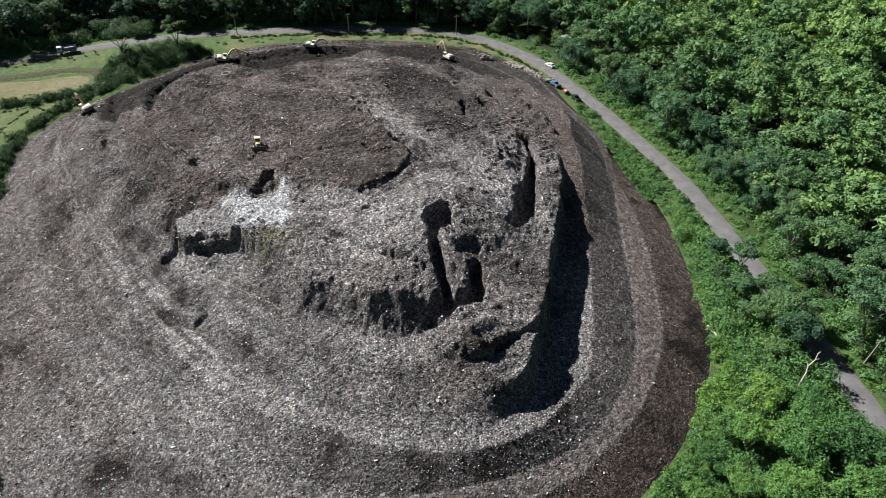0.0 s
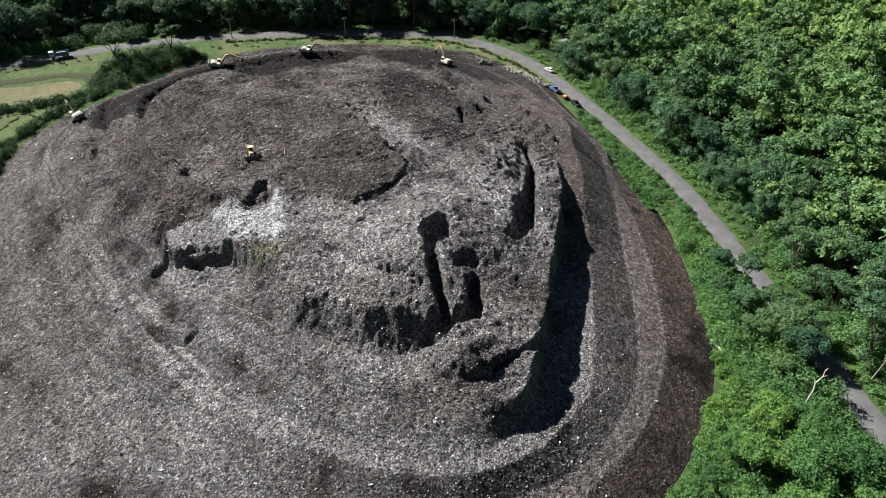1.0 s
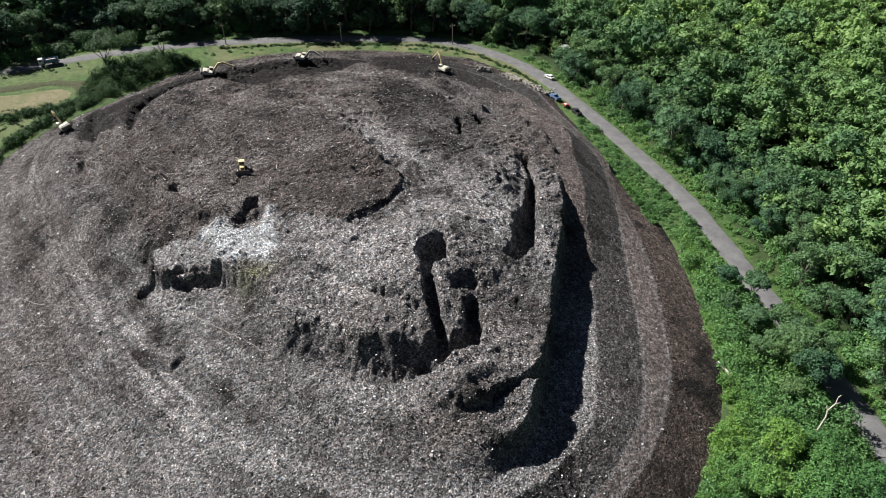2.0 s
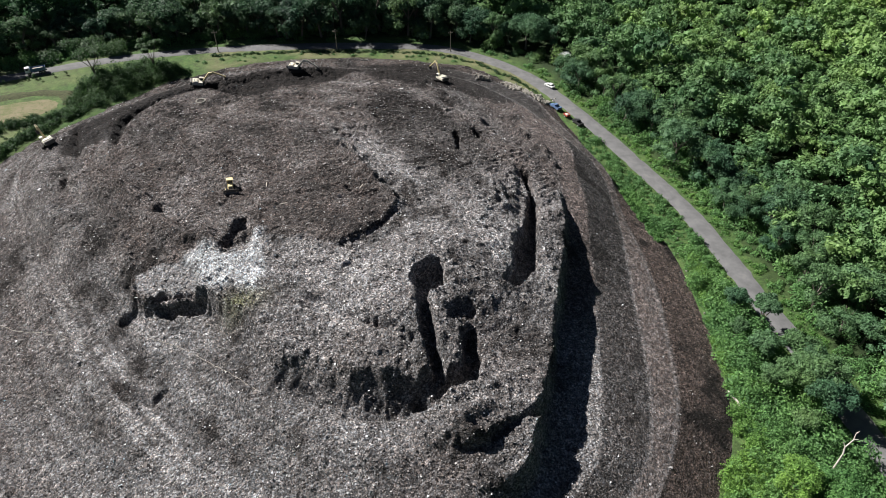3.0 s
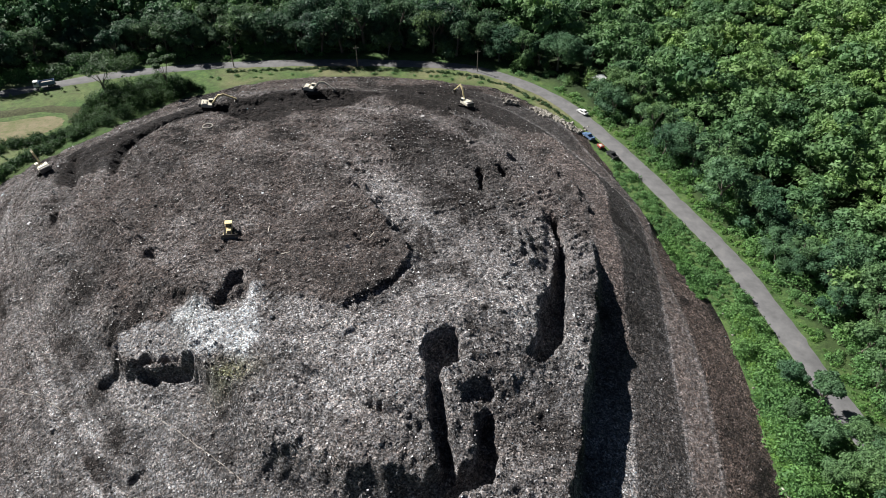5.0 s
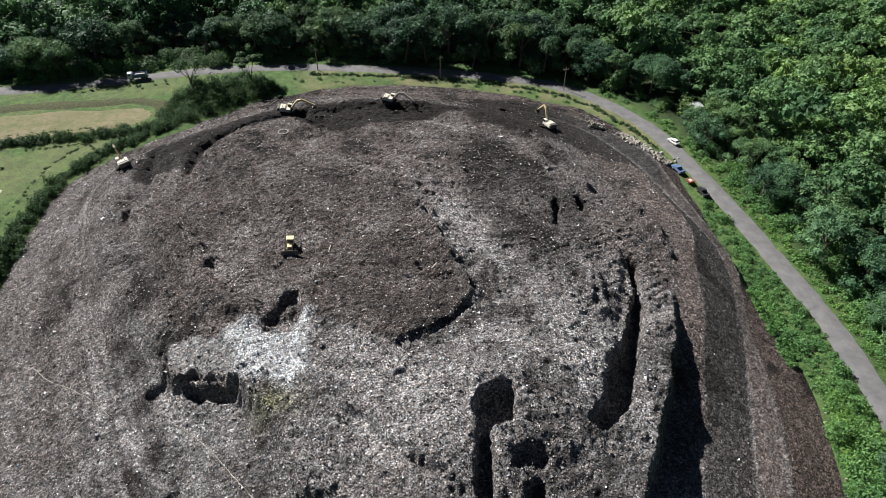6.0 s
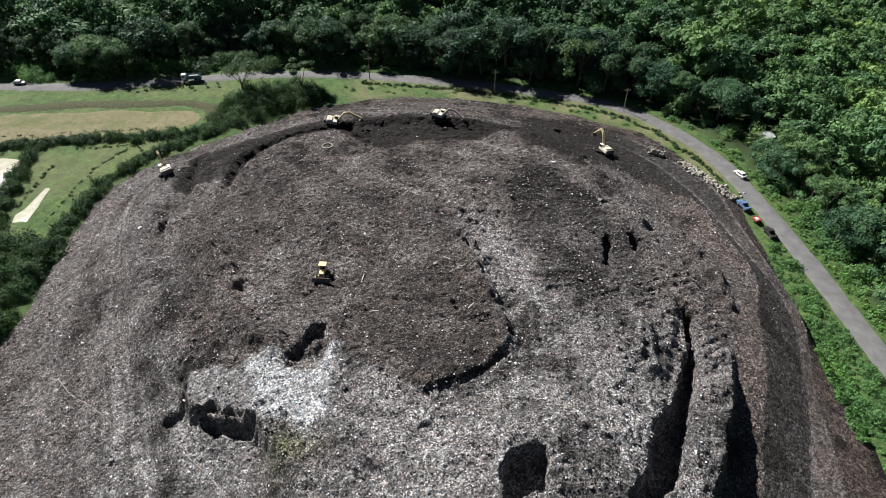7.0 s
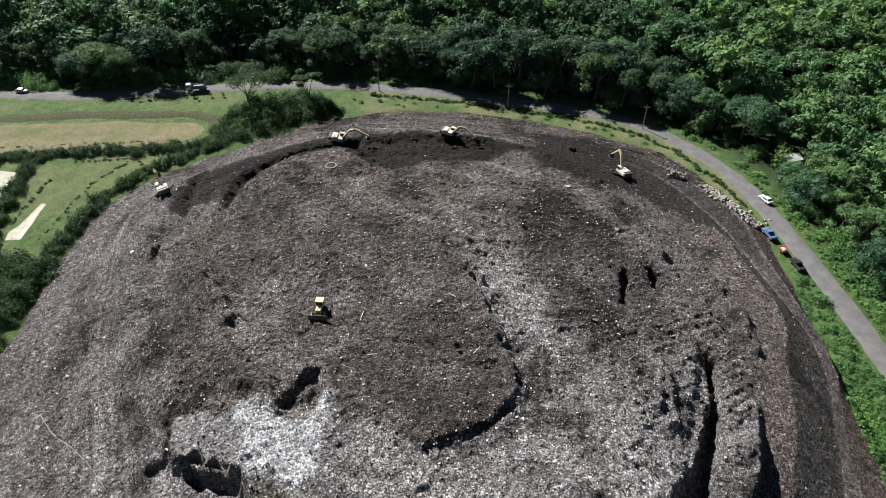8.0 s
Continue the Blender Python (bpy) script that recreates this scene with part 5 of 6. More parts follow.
def excavator(x, y, heading, house_turn, knee, tip, paint_a, label):
    """A crawler excavator; knee and tip are the boom's top and the stick's end (ahead, up) from the turntable."""
    ob = new("excavator")
    z, n = stand_on_tip(x, y, 2.6)
    n = (n + Vector((0, 0, 1.2))).normalized()
    placed(ob, x, y, z - 0.12, n, heading)
    for side in (-1.2, 1.2):
        part("track", track_loop(4.2, 0.95, 0.62, side), TRACKS, ob)
    part("undercarriage", boxes(((2.2, 1.9, 0.45), (0, 0, 0.65))), STEEL, ob)
    house = part("house", boxes(((3.3, 2.7, 0.95), (-0.75, 0, 1.75)), ((1.5, 2.5, 0.35), (-1.3, 0, 2.35), (0, 0, 0), 0.92), bevel=0.08), CREAM, ob)
    house.matrix_basis = pose(0, 0, 0, 0, 0, house_turn)
    part("counterweight", boxes(((0.8, 2.65, 1.2), (-2.55, 0, 1.75)), bevel=0.16), STEEL, house)
    part("cab", boxes(((1.55, 0.95, 1.7), (0.55, 0.85, 2.15), (0, 0, 0), 0.9), bevel=0.07), CREAM, house)
    part("cab_window", boxes(((1.2, 1.0, 0.75), (0.6, 0.85, 2.52)), bevel=0.02), DARK_GLASS, house, "dark cab glazing")
    part("exhaust", rod(bmesh.new(), (-1.5, -0.6, 2.4), (-1.5, -0.6, 3.0), 0.07), STEEL, house)
    kx, kz = knee
    tx, tz = tip
    part("boom", beam([(0.7, 1.7), (0.55 * kx + 0.3, 0.62 * kz + 1.5), (kx, kz)], 0.5, (0.75, 0.85, 0.45)), paint_a, house)
    part("stick", beam([(kx - 0.5 * (tx - kx) * 0.25, kz + 0.25), (kx, kz), (tx, tz)], 0.4, (0.3, 0.6, 0.32)), paint_a, house)
    ram = rod(bmesh.new(), (1.1, 0, 1.4), (0.5 * kx + 0.4, 0, 0.6 * kz + 1.1), 0.09)
    part("hydraulic_ram", ram, STEEL, house, "bright steel ram")
    part("hydraulic_ram", rod(bmesh.new(), (0.6 * kx, 0, 0.75 * kz + 1.5), (kx - 0.2, 0, kz + 0.4), 0.08), STEEL, house)
    bucket = bmesh.new()
    outline = [(0.0, 0.15), (0.45, -0.1), (0.55, -0.6), (0.25, -1.0), (-0.35, -1.05), (-0.75, -0.75), (-0.55, -0.7), (-0.25, -0.85), (0.15, -0.8), (0.35, -0.5), (0.25, -0.15)]
    sides = [[bucket.verts.new((tx + px, s * 0.6, tz + pz)) for px, pz in outline] for s in (-1, 1)]
    k = len(outline)
    for i in range(k):
        bucket.faces.new((sides[0][i], sides[0][(i + 1) % k], sides[1][(i + 1) % k], sides[1][i]))
    for s in (0, 1):
        bucket.faces.new([sides[s][i] for i in (0, 1, 2, 3, 4, 5)])
    bmesh.ops.recalc_face_normals(bucket, faces=bucket.faces[:])
    part("bucket", bucket, STEEL, house)
    return tagged(ob, label, "excavator", group="excavators")


excavator(1.4, 190.5, 160, -32, (3.6, 6.4), (6.6, 3.6), YELLOW, "yellow crawler excavator with raised boom on black soil")
excavator(-40.0, 187.6, 20, -25, (4.4, 4.2), (7.6, 2.4), CREAM, "cream crawler excavator digging in black fresh waste")
excavator(-63.6, 175.4, 30, -15, (4.2, 5.4), (8.0, 4.2), YELLOW, "yellow excavator reaching along the tip's back edge")
excavator(-89.4, 144.8, 100, 35, (3.0, 5.6), (5.4, 3.4), YELLOW, "yellow excavator on the tip's outer slope")


def bulldozer(x, y, heading):
    ob = new("bulldozer")
    z, n = stand_on_tip(x, y)
    placed(ob, x, y, z - 0.12, n, heading)
    for side in (-0.98, 0.98):
        part("track", track_loop(3.6, 1.15, 0.56, side), TRACKS, ob)
    part("hull", boxes(((3.1, 1.4, 0.7), (0, 0, 0.85)), ((1.7, 1.15, 0.75), (0.95, 0, 1.5), (0, 0, 0), 0.94), bevel=0.06), YELLOW, ob)
    part("grille", boxes(((0.06, 0.95, 0.8), (1.84, 0, 1.4)), bevel=0.01), STEEL, ob)
    part("exhaust", rod(bmesh.new(), (1.0, 0.25, 1.8), (1.0, 0.25, 2.5), 0.06), STEEL, ob)
    cab = part("cab", boxes(((1.5, 1.5, 0.75), (-0.75, 0, 1.55)), ((0.1, 0.1, 1.1), (-0.1, 0.68, 2.3)), ((0.1, 0.1, 1.1), (-0.1, -0.68, 2.3)), ((0.1, 0.1, 1.1), (-1.4, 0.68, 2.3)), ((0.1, 0.1, 1.1), (-1.4, -0.68, 2.3)), bevel=0.02), YELLOW, ob)
    part("roof", boxes(((1.9, 1.75, 0.14), (-0.75, 0, 2.92)), bevel=0.05), YELLOW, cab)
    part("cab_window", boxes(((1.28, 1.34, 0.9), (-0.75, 0, 2.35)), bevel=0.02), DARK_GLASS, cab, "dark cab glazing")
    part("seat", boxes(((0.5, 0.5, 0.25), (-0.9, 0, 1.98)), bevel=0.05), RUBBER, cab)
    blade = bmesh.new()
    arc = [(2.55, 0.0), (2.42, 0.35), (2.40, 0.7), (2.48, 1.05), (2.62, 1.25)]
    rows = [[blade.verts.new((px + 0.12 * abs(w) / 1.95, w, pz)) for px, pz in arc] for w in (-1.95, -1.2, 0, 1.2, 1.95)]
    back = [[blade.verts.new((v.co.x - 0.1, v.co.y, v.co.z)) for v in r] for r in rows]
    for a in range(4):
        for b in range(4):
            blade.faces.new((rows[a][b], rows[a][b + 1], rows[a + 1][b + 1], rows[a + 1][b]))
            blade.faces.new((back[a][b], back[a + 1][b], back[a + 1][b + 1], back[a][b + 1]))
        blade.faces.new((rows[a][4], back[a][4], back[a + 1][4], rows[a + 1][4]))
        blade.faces.new((rows[a][0], rows[a + 1][0], back[a + 1][0], back[a][0]))
    for r, q in ((rows[0], back[0]), (rows[4], back[4])):
        for b in range(4):
            blade.faces.new((r[b], q[b], q[b + 1], r[b + 1]))
    bmesh.ops.recalc_face_normals(blade, faces=blade.faces[:])
    part("blade", blade, STEEL, ob, "scoured steel blade")
    for s in (-1.32, 1.32):
        part("push_arm", boxes(((2.6, 0.16, 0.24), (1.2, s, 0.5)), bevel=0.03), YELLOW, ob)
    part("ripper", boxes(((0.5, 1.2, 0.25), (-2.0, 0, 0.8)), ((0.14, 0.14, 0.9), (-2.2, 0, 0.45), (0, 15, 0)), bevel=0.02), STEEL, ob)
    ob.matrix_basis = ob.matrix_basis @ Matrix.Scale(0.88, 4)
    return tagged(ob, "yellow crawler bulldozer working on the tip's top", "bulldozer")


bulldozer(-39.6, 118.2, 288)

# ---- vehicles ----


def wheel_at(ob, x, y, r, w):
    bm = rod(bmesh.new(), (x, y - w / 2, r), (x, y + w / 2, r), r, sides=14)
    wheel = part("wheel", bm, RUBBER, ob)
    part("rim", rod(bmesh.new(), (x, y - w / 2 - 0.01, r), (x, y + w / 2 + 0.01, r), r * 0.55, sides=10), SILVER_PAINT, wheel)


def profile_body(name, outline, wide, mat, parent, tuck=0.86, waist=0.9):
    """A vehicle body: a side outline (along, up) drawn in above the waist."""
    bm = bmesh.new()
    rows = []
    for s in (-1, 1):
        rows.append([bm.verts.new((x, s * wide / 2 * (tuck if z > waist else 1.0), z)) for x, z in outline])
    n = len(outline)
    for k in range(n):
        bm.faces.new((rows[0][k], rows[0][(k + 1) % n], rows[1][(k + 1) % n], rows[1][k]))
    bm.faces.new(rows[0][::-1])
    bm.faces.new(rows[1])
    bmesh.ops.recalc_face_normals(bm, faces=bm.faces[:])
    bmesh.ops.bevel(bm, geom=bm.edges[:], offset=0.05, segments=2, affect="EDGES", clamp_overlap=True)
    return part(name, bm, mat, parent)


def car(x, y, heading, mat, label, z=None):
    ob = new("car")
    placed(ob, x, y, (spot(x, y) + 0.15) if z is None else z, Vector((0, 0, 1)), heading)
    profile_body("body", [(-2.1, 0.35), (2.1, 0.35), (2.15, 0.65), (1.9, 0.85), (1.05, 0.95), (0.45, 1.4), (-1.2, 1.45), (-1.85, 0.98), (-2.15, 0.9)], 1.72, mat, ob)
    part("windscreen", boxes(((0.05, 1.3, 0.62), (0.78, 0, 1.16), (0, -52, 0)), bevel=0.01), DARK_GLASS, ob)
    part("rear_window", boxes(((0.05, 1.25, 0.62), (-1.55, 0, 1.2), (0, 52, 0)), bevel=0.01), DARK_GLASS, ob)
    for s in (-1, 1):
        part("side_window", boxes(((1.5, 0.04, 0.3), (-0.4, s * 0.78, 1.15)), bevel=0.01), DARK_GLASS, ob)
        part("headlight", boxes(((0.1, 0.35, 0.14), (2.08, s * 0.6, 0.68)), bevel=0.02), LAMP_LENS, ob)
        for wx in (-1.3, 1.3):
            wheel_at(ob, wx, s * 0.76, 0.32, 0.2)
    return tagged(ob, label, "car")


def pickup(x, y, heading, mat, label):
    ob = new("pickup_truck")
    placed(ob, x, y, spot(x, y) + 0.12, Vector((0, 0, 1)), heading)
    profile_body("body", [(-2.5, 0.5), (2.4, 0.5), (2.45, 0.95), (1.15, 1.1), (0.65, 1.68), (-0.55, 1.7), (-0.7, 1.1), (-0.72, 0.85), (-2.5, 0.85)], 1.78, mat, ob, 0.88, 1.12)
    for s in (-1, 1):
        part("bed_side", boxes(((1.8, 0.08, 0.5), (-1.6, s * 0.84, 1.0)), bevel=0.02), mat, ob)
        part("side_window", boxes(((0.9, 0.04, 0.4), (0.0, s * 0.79, 1.38)), bevel=0.01), DARK_GLASS, ob)
        part("headlight", boxes(((0.1, 0.3, 0.18), (2.4, s * 0.65, 0.82)), bevel=0.02), LAMP_LENS, ob)
        for wx in (-1.55, 1.5):
            wheel_at(ob, wx, s * 0.76, 0.38, 0.24)
    part("tailgate", boxes(((0.08, 1.6, 0.5), (-2.46, 0, 1.0)), bevel=0.02), mat, ob)
    part("windscreen", boxes(((0.05, 1.35, 0.66), (0.93, 0, 1.4), (0, -42, 0)), bevel=0.01), DARK_GLASS, ob)
    part("rear_window", boxes(((0.05, 1.2, 0.36), (-0.66, 0, 1.42)), bevel=0.01), DARK_GLASS, ob)
    return tagged(ob, label, "pickup truck")


def tipper(x, y, heading):
    ob = new("tipper_truck")
    placed(ob, x, y, spot(x, y) + 0.16, Vector((0, 0, 1)), heading)
    part("chassis", boxes(((7.0, 0.9, 0.3), (0, 0, 0.85)), bevel=0.03), STEEL, ob)
    cab = part("cab", boxes(((1.7, 2.3, 1.9), (2.75, 0, 1.85), (0, 0, 0), 0.93), bevel=0.1), WHITE_PAINT, ob)
    part("windscreen", boxes(((0.06, 1.9, 0.75), (3.58, 0, 2.2), (0, -4, 0)), bevel=0.01), DARK_GLASS, cab)
    for s in (-1, 1):
        part("side_window", boxes(((0.8, 0.05, 0.6), (2.85, s * 1.12, 2.25)), bevel=0.01), DARK_GLASS, cab)
        part("headlight", boxes(((0.1, 0.35, 0.2), (3.62, s * 0.85, 1.15)), bevel=0.02), LAMP_LENS, cab)
    part("load_bed", boxes(((4.9, 2.4, 0.16), (-0.75, 0, 1.2)), ((4.9, 0.1, 1.1), (-0.75, 1.16, 1.8)), ((4.9, 0.1, 1.1), (-0.75, -1.16, 1.8)), ((0.1, 2.3, 1.3), (1.7, 0, 1.9)), ((0.1, 2.3, 1.1), (-3.15, 0, 1.8)), bevel=0.03), BLUE_PAINT, ob, "blue steel load bed")
    load = boxes(((4.5, 2.1, 0.7), (-0.75, 0, 1.75), (0, 0, 0), 0.7), bevel=0.25)
    part("load", load, STONE, ob, "pale load of stone")
    for wx in (-2.3, -1.2, 2.6):
        for s in (-1, 1):
            wheel_at(ob, wx, s * 1.0, 0.5, 0.34)
    return tagged(ob, "white-cabbed tipper truck with blue bed on the lane", "truck")


car(35.5, 200.4, 126, WHITE_PAINT, "white saloon car standing on the lane")
car(72.5, 85.2, 100, BLACK_PAINT, "dark car on the lane in tree shade")
car(-174.2, 186.8, 16, SILVER_PAINT, "silver car parked on the grass verge")
pickup(35.4, 186.6, 118, BLUE_PAINT, "blue pickup truck parked beside the stone heap")
pickup(40.4, 177.4, 112, BLACK_PAINT, "black pickup truck parked on the lane's edge")
tipper(-125.5, 204.7, 208)


def handcart(x, y, heading):
    """The small red trailer behind the parked pickup."""
    ob = new("trailer")
    placed(ob, x, y, spot(x, y) + 0.12, Vector((0, 0, 1)), heading)
    part("bed", boxes(((2.2, 1.5, 0.12), (0, 0, 0.6)), ((2.2, 0.08, 0.5), (0, 0.72, 0.85)), ((2.2, 0.08, 0.5), (0, -0.72, 0.85)), ((0.08, 1.4, 0.5), (1.06, 0, 0.85)), ((0.08, 1.4, 0.5), (-1.06, 0, 0.85)), bevel=0.02), RED_PAINT, ob)
    part("drawbar", rod(bmesh.new(), (1.0, 0, 0.55), (2.0, 0, 0.45), 0.05), STEEL, ob)
    part("load", boxes(((1.8, 1.2, 0.5), (0, 0, 0.95), (0, 0, 8), 0.7), bevel=0.15), PALE_WOOD, ob, "bleached timber scraps")
    for s in (-1, 1):
        wheel_at(ob, 0, s * 0.85, 0.32, 0.2)
    return tagged(ob, "small red trailer with timber scraps by the lane", "trailer")


handcart(38.0, 181.6, 112)

# ---- poles, shed, stones, wood ----


def utility_pole(x, y, height, lean=(0, 0)):
    ob = new("utility_pole")
    ob.matrix_basis = pose(x, y, spot(x, y) - 0.3, lean[0], lean[1], 0)
    part("pole", rod(bmesh.new(), (0, 0, 0), (0, 0, height), 0.17, 0.11), WOOD, ob)
    part("crossarm", boxes(((1.8, 0.12, 0.14), (0, 0.12, height - 0.7), (0, 0, 20)), bevel=0.02), WOOD, ob)
    for s in (-0.75, 0.0, 0.75):
        part("insulator", rod(bmesh.new(), (s * 0.94, 0.12 + s * 0.34, height - 0.63), (s * 0.94, 0.12 + s * 0.34, height - 0.4), 0.06, 0.04, 8), PLASTER, ob)
    return tagged(ob, "grey wooden utility pole beside the lane", "utility pole", group="utility poles")


for x, y, h, lean in [(-73.7, 223.0, 7.5, (0, 0)), (-34.0, 225.8, 7.5, (0, 0)), (4.8, 226.0, 7.5, (0, 0)), (77.0, 76.0, 7.0, (0, 5)), (53.2, 177.5, 7.5, (-8, 14))]:
    utility_pole(x, y, h, lean)


def shed(x, y, turn):
    ob = new("shed")
    ob.matrix_basis = pose(x, y, spot(x, y), 0, 0, turn)
    part("wall", boxes(((5.0, 0.15, 2.6), (0, -1.9, 1.3)), ((5.0, 0.15, 2.6), (0, 1.9, 1.3)), ((0.15, 3.65, 2.6), (-2.42, 0, 1.3)), ((0.15, 3.65, 2.6), (2.42, 0, 1.3)), bevel=0.01), PLASTER, ob)
    for s in (-1, 1):
        roof = part("roof", boxes(((5.7, 2.5, 0.06), (0, s * 1.12, 3.1), (-s * 22, 0, 0)), bevel=0.01), ROOF_SHEET, ob, "pale sheet-metal roof slope")
        for k in range(9):
            part("rib", boxes(((0.07, 2.5, 0.05), (-2.5 + k * 0.625, s * 1.12, 3.15), (-s * 22, 0, 0)), bevel=0.0), ROOF_SHEET, roof)
    part("door", boxes(((0.9, 0.06, 2.0), (0.8, -2.0, 1.0)), bevel=0.01), WOOD, ob)
    part("window", boxes(((0.9, 0.06, 0.8), (-1.1, -2.0, 1.5)), bevel=0.01), DARK_GLASS, ob)
    return tagged(ob, "small shed with pale metal roof among the trees", "shed")


shed(42.2, 219.5, 35).matrix_basis @= Matrix.Scale(0.85, 4)


def stone_mesh(seed):
    """An angular lump about a metre across."""
    rng = np.random.default_rng(seed)
    bm = bmesh.new()
    bmesh.ops.create_icosphere(bm, subdivisions=1, radius=0.5)
    for v in bm.verts:
        v.co = Vector((v.co.x * 1.15, v.co.y * 0.9, v.co.z * 0.7)) * float(rng.uniform(0.72, 1.15))
    me = bpy.data.meshes.new("stone")
    bm.to_mesh(me)
    bm.free()
    me.materials.append(STONE)
    return me


STONES = [stone_mesh(700 + k) for k in range(6)]


def stone_heap(name, label, places):
    """A heap of separate stones; places are (x, y, lift, size)."""
    ob = new(name)
    x0, y0 = places[0][0], places[0][1]
    ob.matrix_basis = pose(x0, y0, spot(x0, y0))
    for x, y, lift, size in places:
        s = new("stone", STONES[rng.integers(len(STONES))])
        s.parent = ob
        g = max(float(tip_height(np.array([x]), np.array([y]))[0][0]), spot(x, y))
        s.matrix_basis = pose(x - x0, y - y0, g + lift - spot(x0, y0), *rng.uniform(0, 360, 3)) @ Matrix.Scale(size, 4)
    return tagged(ob, label, "stone heap")


heap = []
for u in rng.uniform(0, 1, 290) ** 0.8:
    w = rng.normal() * (0.8 + 0.9 * u) - 0.5
    heap.append((21.3 + 12.4 * u + 0.66 * w, 200.8 - 12.2 * u + 0.75 * w, 0.15 + max(0, 0.75 - 0.5 * abs(w)) * rng.uniform(0, 1), rng.uniform(0.55, 1.25)))
stone_heap("stone_heap", "heap of pale broken stones beside the lane", heap)
stone_heap("rubble_heap", "pale rubble and roots on black waste", [(14.5 + rng.normal() * 1.1, 201.5 + rng.normal() * 0.9, rng.uniform(0.1, 1.3), rng.uniform(0.5, 1.3)) for _ in range(34)])
stone_heap("edge_stones", "pale stones strewn along the waste's foot", [(54.4 - 0.010 * (t - 114) ** 2 * 0.1 + rng.normal() * 0.5, t, 0.05, rng.uniform(0.25, 0.6)) for t in rng.uniform(92, 132, 80)])


def fallen_log(name, a, b, r, label, mat):
    ob = new(name)
    za, zb = spot(*a), spot(*b)
    ob.matrix_basis = pose(a[0], a[1], za)
    bm = bmesh.new()
    p = Vector((0, 0, r * 0.8))
    steps = 5
    for k in range(steps):
        q = Vector(((b[0] - a[0]) * (k + 1) / steps, (b[1] - a[1]) * (k + 1) / steps, r * 0.8 + (zb - za) * (k + 1) / steps)) + Vector((rng.normal() * 0.08, rng.normal() * 0.08, 0))
        rod(bm, p, q, r * (1 - 0.08 * k), r * (1 - 0.08 * (k + 1)), 8)
        p = q
    part("stem", bm, mat, ob)
    part("branch", rod(bmesh.new(), p * 0.6, p * 0.6 + Vector((0.9, 0.7, 0.5)), r * 0.45, r * 0.2, 6), mat, ob)
    return tagged(ob, label, "log")


fallen_log("log", (51.2, 85.0), (53.0, 80.0), 0.26, "bleached fallen log at the waste's foot", PALE_WOOD)


def dead_tree(x, y):
    ob = new("dead_tree")
    ob.matrix_basis = pose(x, y, spot(x, y))
    bm = bmesh.new()
    pts = [(0, 0, 0), (0.3, 0.3, 3.5), (0.7, 0.7, 5.6), (0.8, 1.2, 6.7), (1.9, 1.7, 7.8), (2.2, 2.2, 8.7)]
    for k in range(5):
        rod(bm, pts[k], pts[k + 1], 0.19 - 0.027 * k, 0.19 - 0.027 * (k + 1), 7)
    part("trunk", bm, PALE_WOOD, ob)
    for a, b in (((1.9, 1.7, 7.8), (2.5, 1.6, 8.1)), ((0.8, 1.2, 6.7), (0.6, 1.7, 7.3)), ((2.2, 2.2, 8.7), (2.6, 2.3, 9.1))):
        part("branch", rod(bmesh.new(), a, b, 0.09, 0.03, 6), PALE_WOOD, ob)
    return tagged(ob, "bare white dead tree leaning over the lane", "dead tree")


dead_tree(61.0, 68.8)

ringed = new("well_ring")
x, y = -58.6, 161.2
z, n = stand_on_tip(x, y)
placed(ringed, x, y, z - 0.1, n, 0)
bm = bmesh.new()
outer = [[bm.verts.new((r * math.cos(a), r * math.sin(a), h)) for a in np.linspace(0, 2 * math.pi, 24, endpoint=False)] for r, h in ((1.5, -0.2), (1.5, 0.4), (1.2, 0.4), (1.2, -0.2))]
for k in range(3):
    for i in range(24):
        bm.faces.new((outer[k][i], outer[k][(i + 1) % 24], outer[k + 1][(i + 1) % 24], outer[k + 1][i]))
bmesh.ops.recalc_face_normals(bm, faces=bm.faces[:])
part("rim", bm, STONE, ringed)
tagged(ringed, "low grey ring set in the waste", "well ring")


def hose(name, line, r, label):
    """A pale pipe that lies over the waste."""
    q = smooth_line(line, 0.8)
    z = tip_height(q[:, 0], q[:, 1])[0] + r
    pieces = [limb((*q[k], z[k]), (*q[k + 1], z[k + 1]), r, r, 5) for k in range(len(q) - 1)]
    me = fast_mesh(name, *joined(pieces))
    me.materials.append(PALE_WOOD)
    return tagged(new(name, me), label, "hose")


hose("hose", [(-79.6, 96.4), (-73.7, 93.4), (-70.0, 92.7), (-63.8, 90.5), (-57.9, 87.6)], 0.04, "pale hose lying over the waste slope")
hose("hose", [(-47.0, 86.9), (-39.4, 83.8), (-33.0, 79.4), (-25.5, 74.6)], 0.035, "pale hose lying over the waste slope")
for k, (x, y, a, l) in enumerate([(-20.2, 126.4, 150, 3.2), (-32.8, 119.3, 100, 2.2), (-38.5, 126, 40, 1.8), (-14, 117, 70, 2.0), (-28, 112, 20, 1.8)]):
    ob = new("timber")
    z, n = stand_on_tip(x, y, 1.0)
    placed(ob, x, y, z + 0.1, n, a)
    part("plank", boxes(((l, 0.16, 0.1), (0, 0, 0)), bevel=0.02), PALE_WOOD, ob)
    tagged(ob, "bleached timber lying on the waste", "timber", group="loose timbers")

# ---- basins and field beside the tip ----


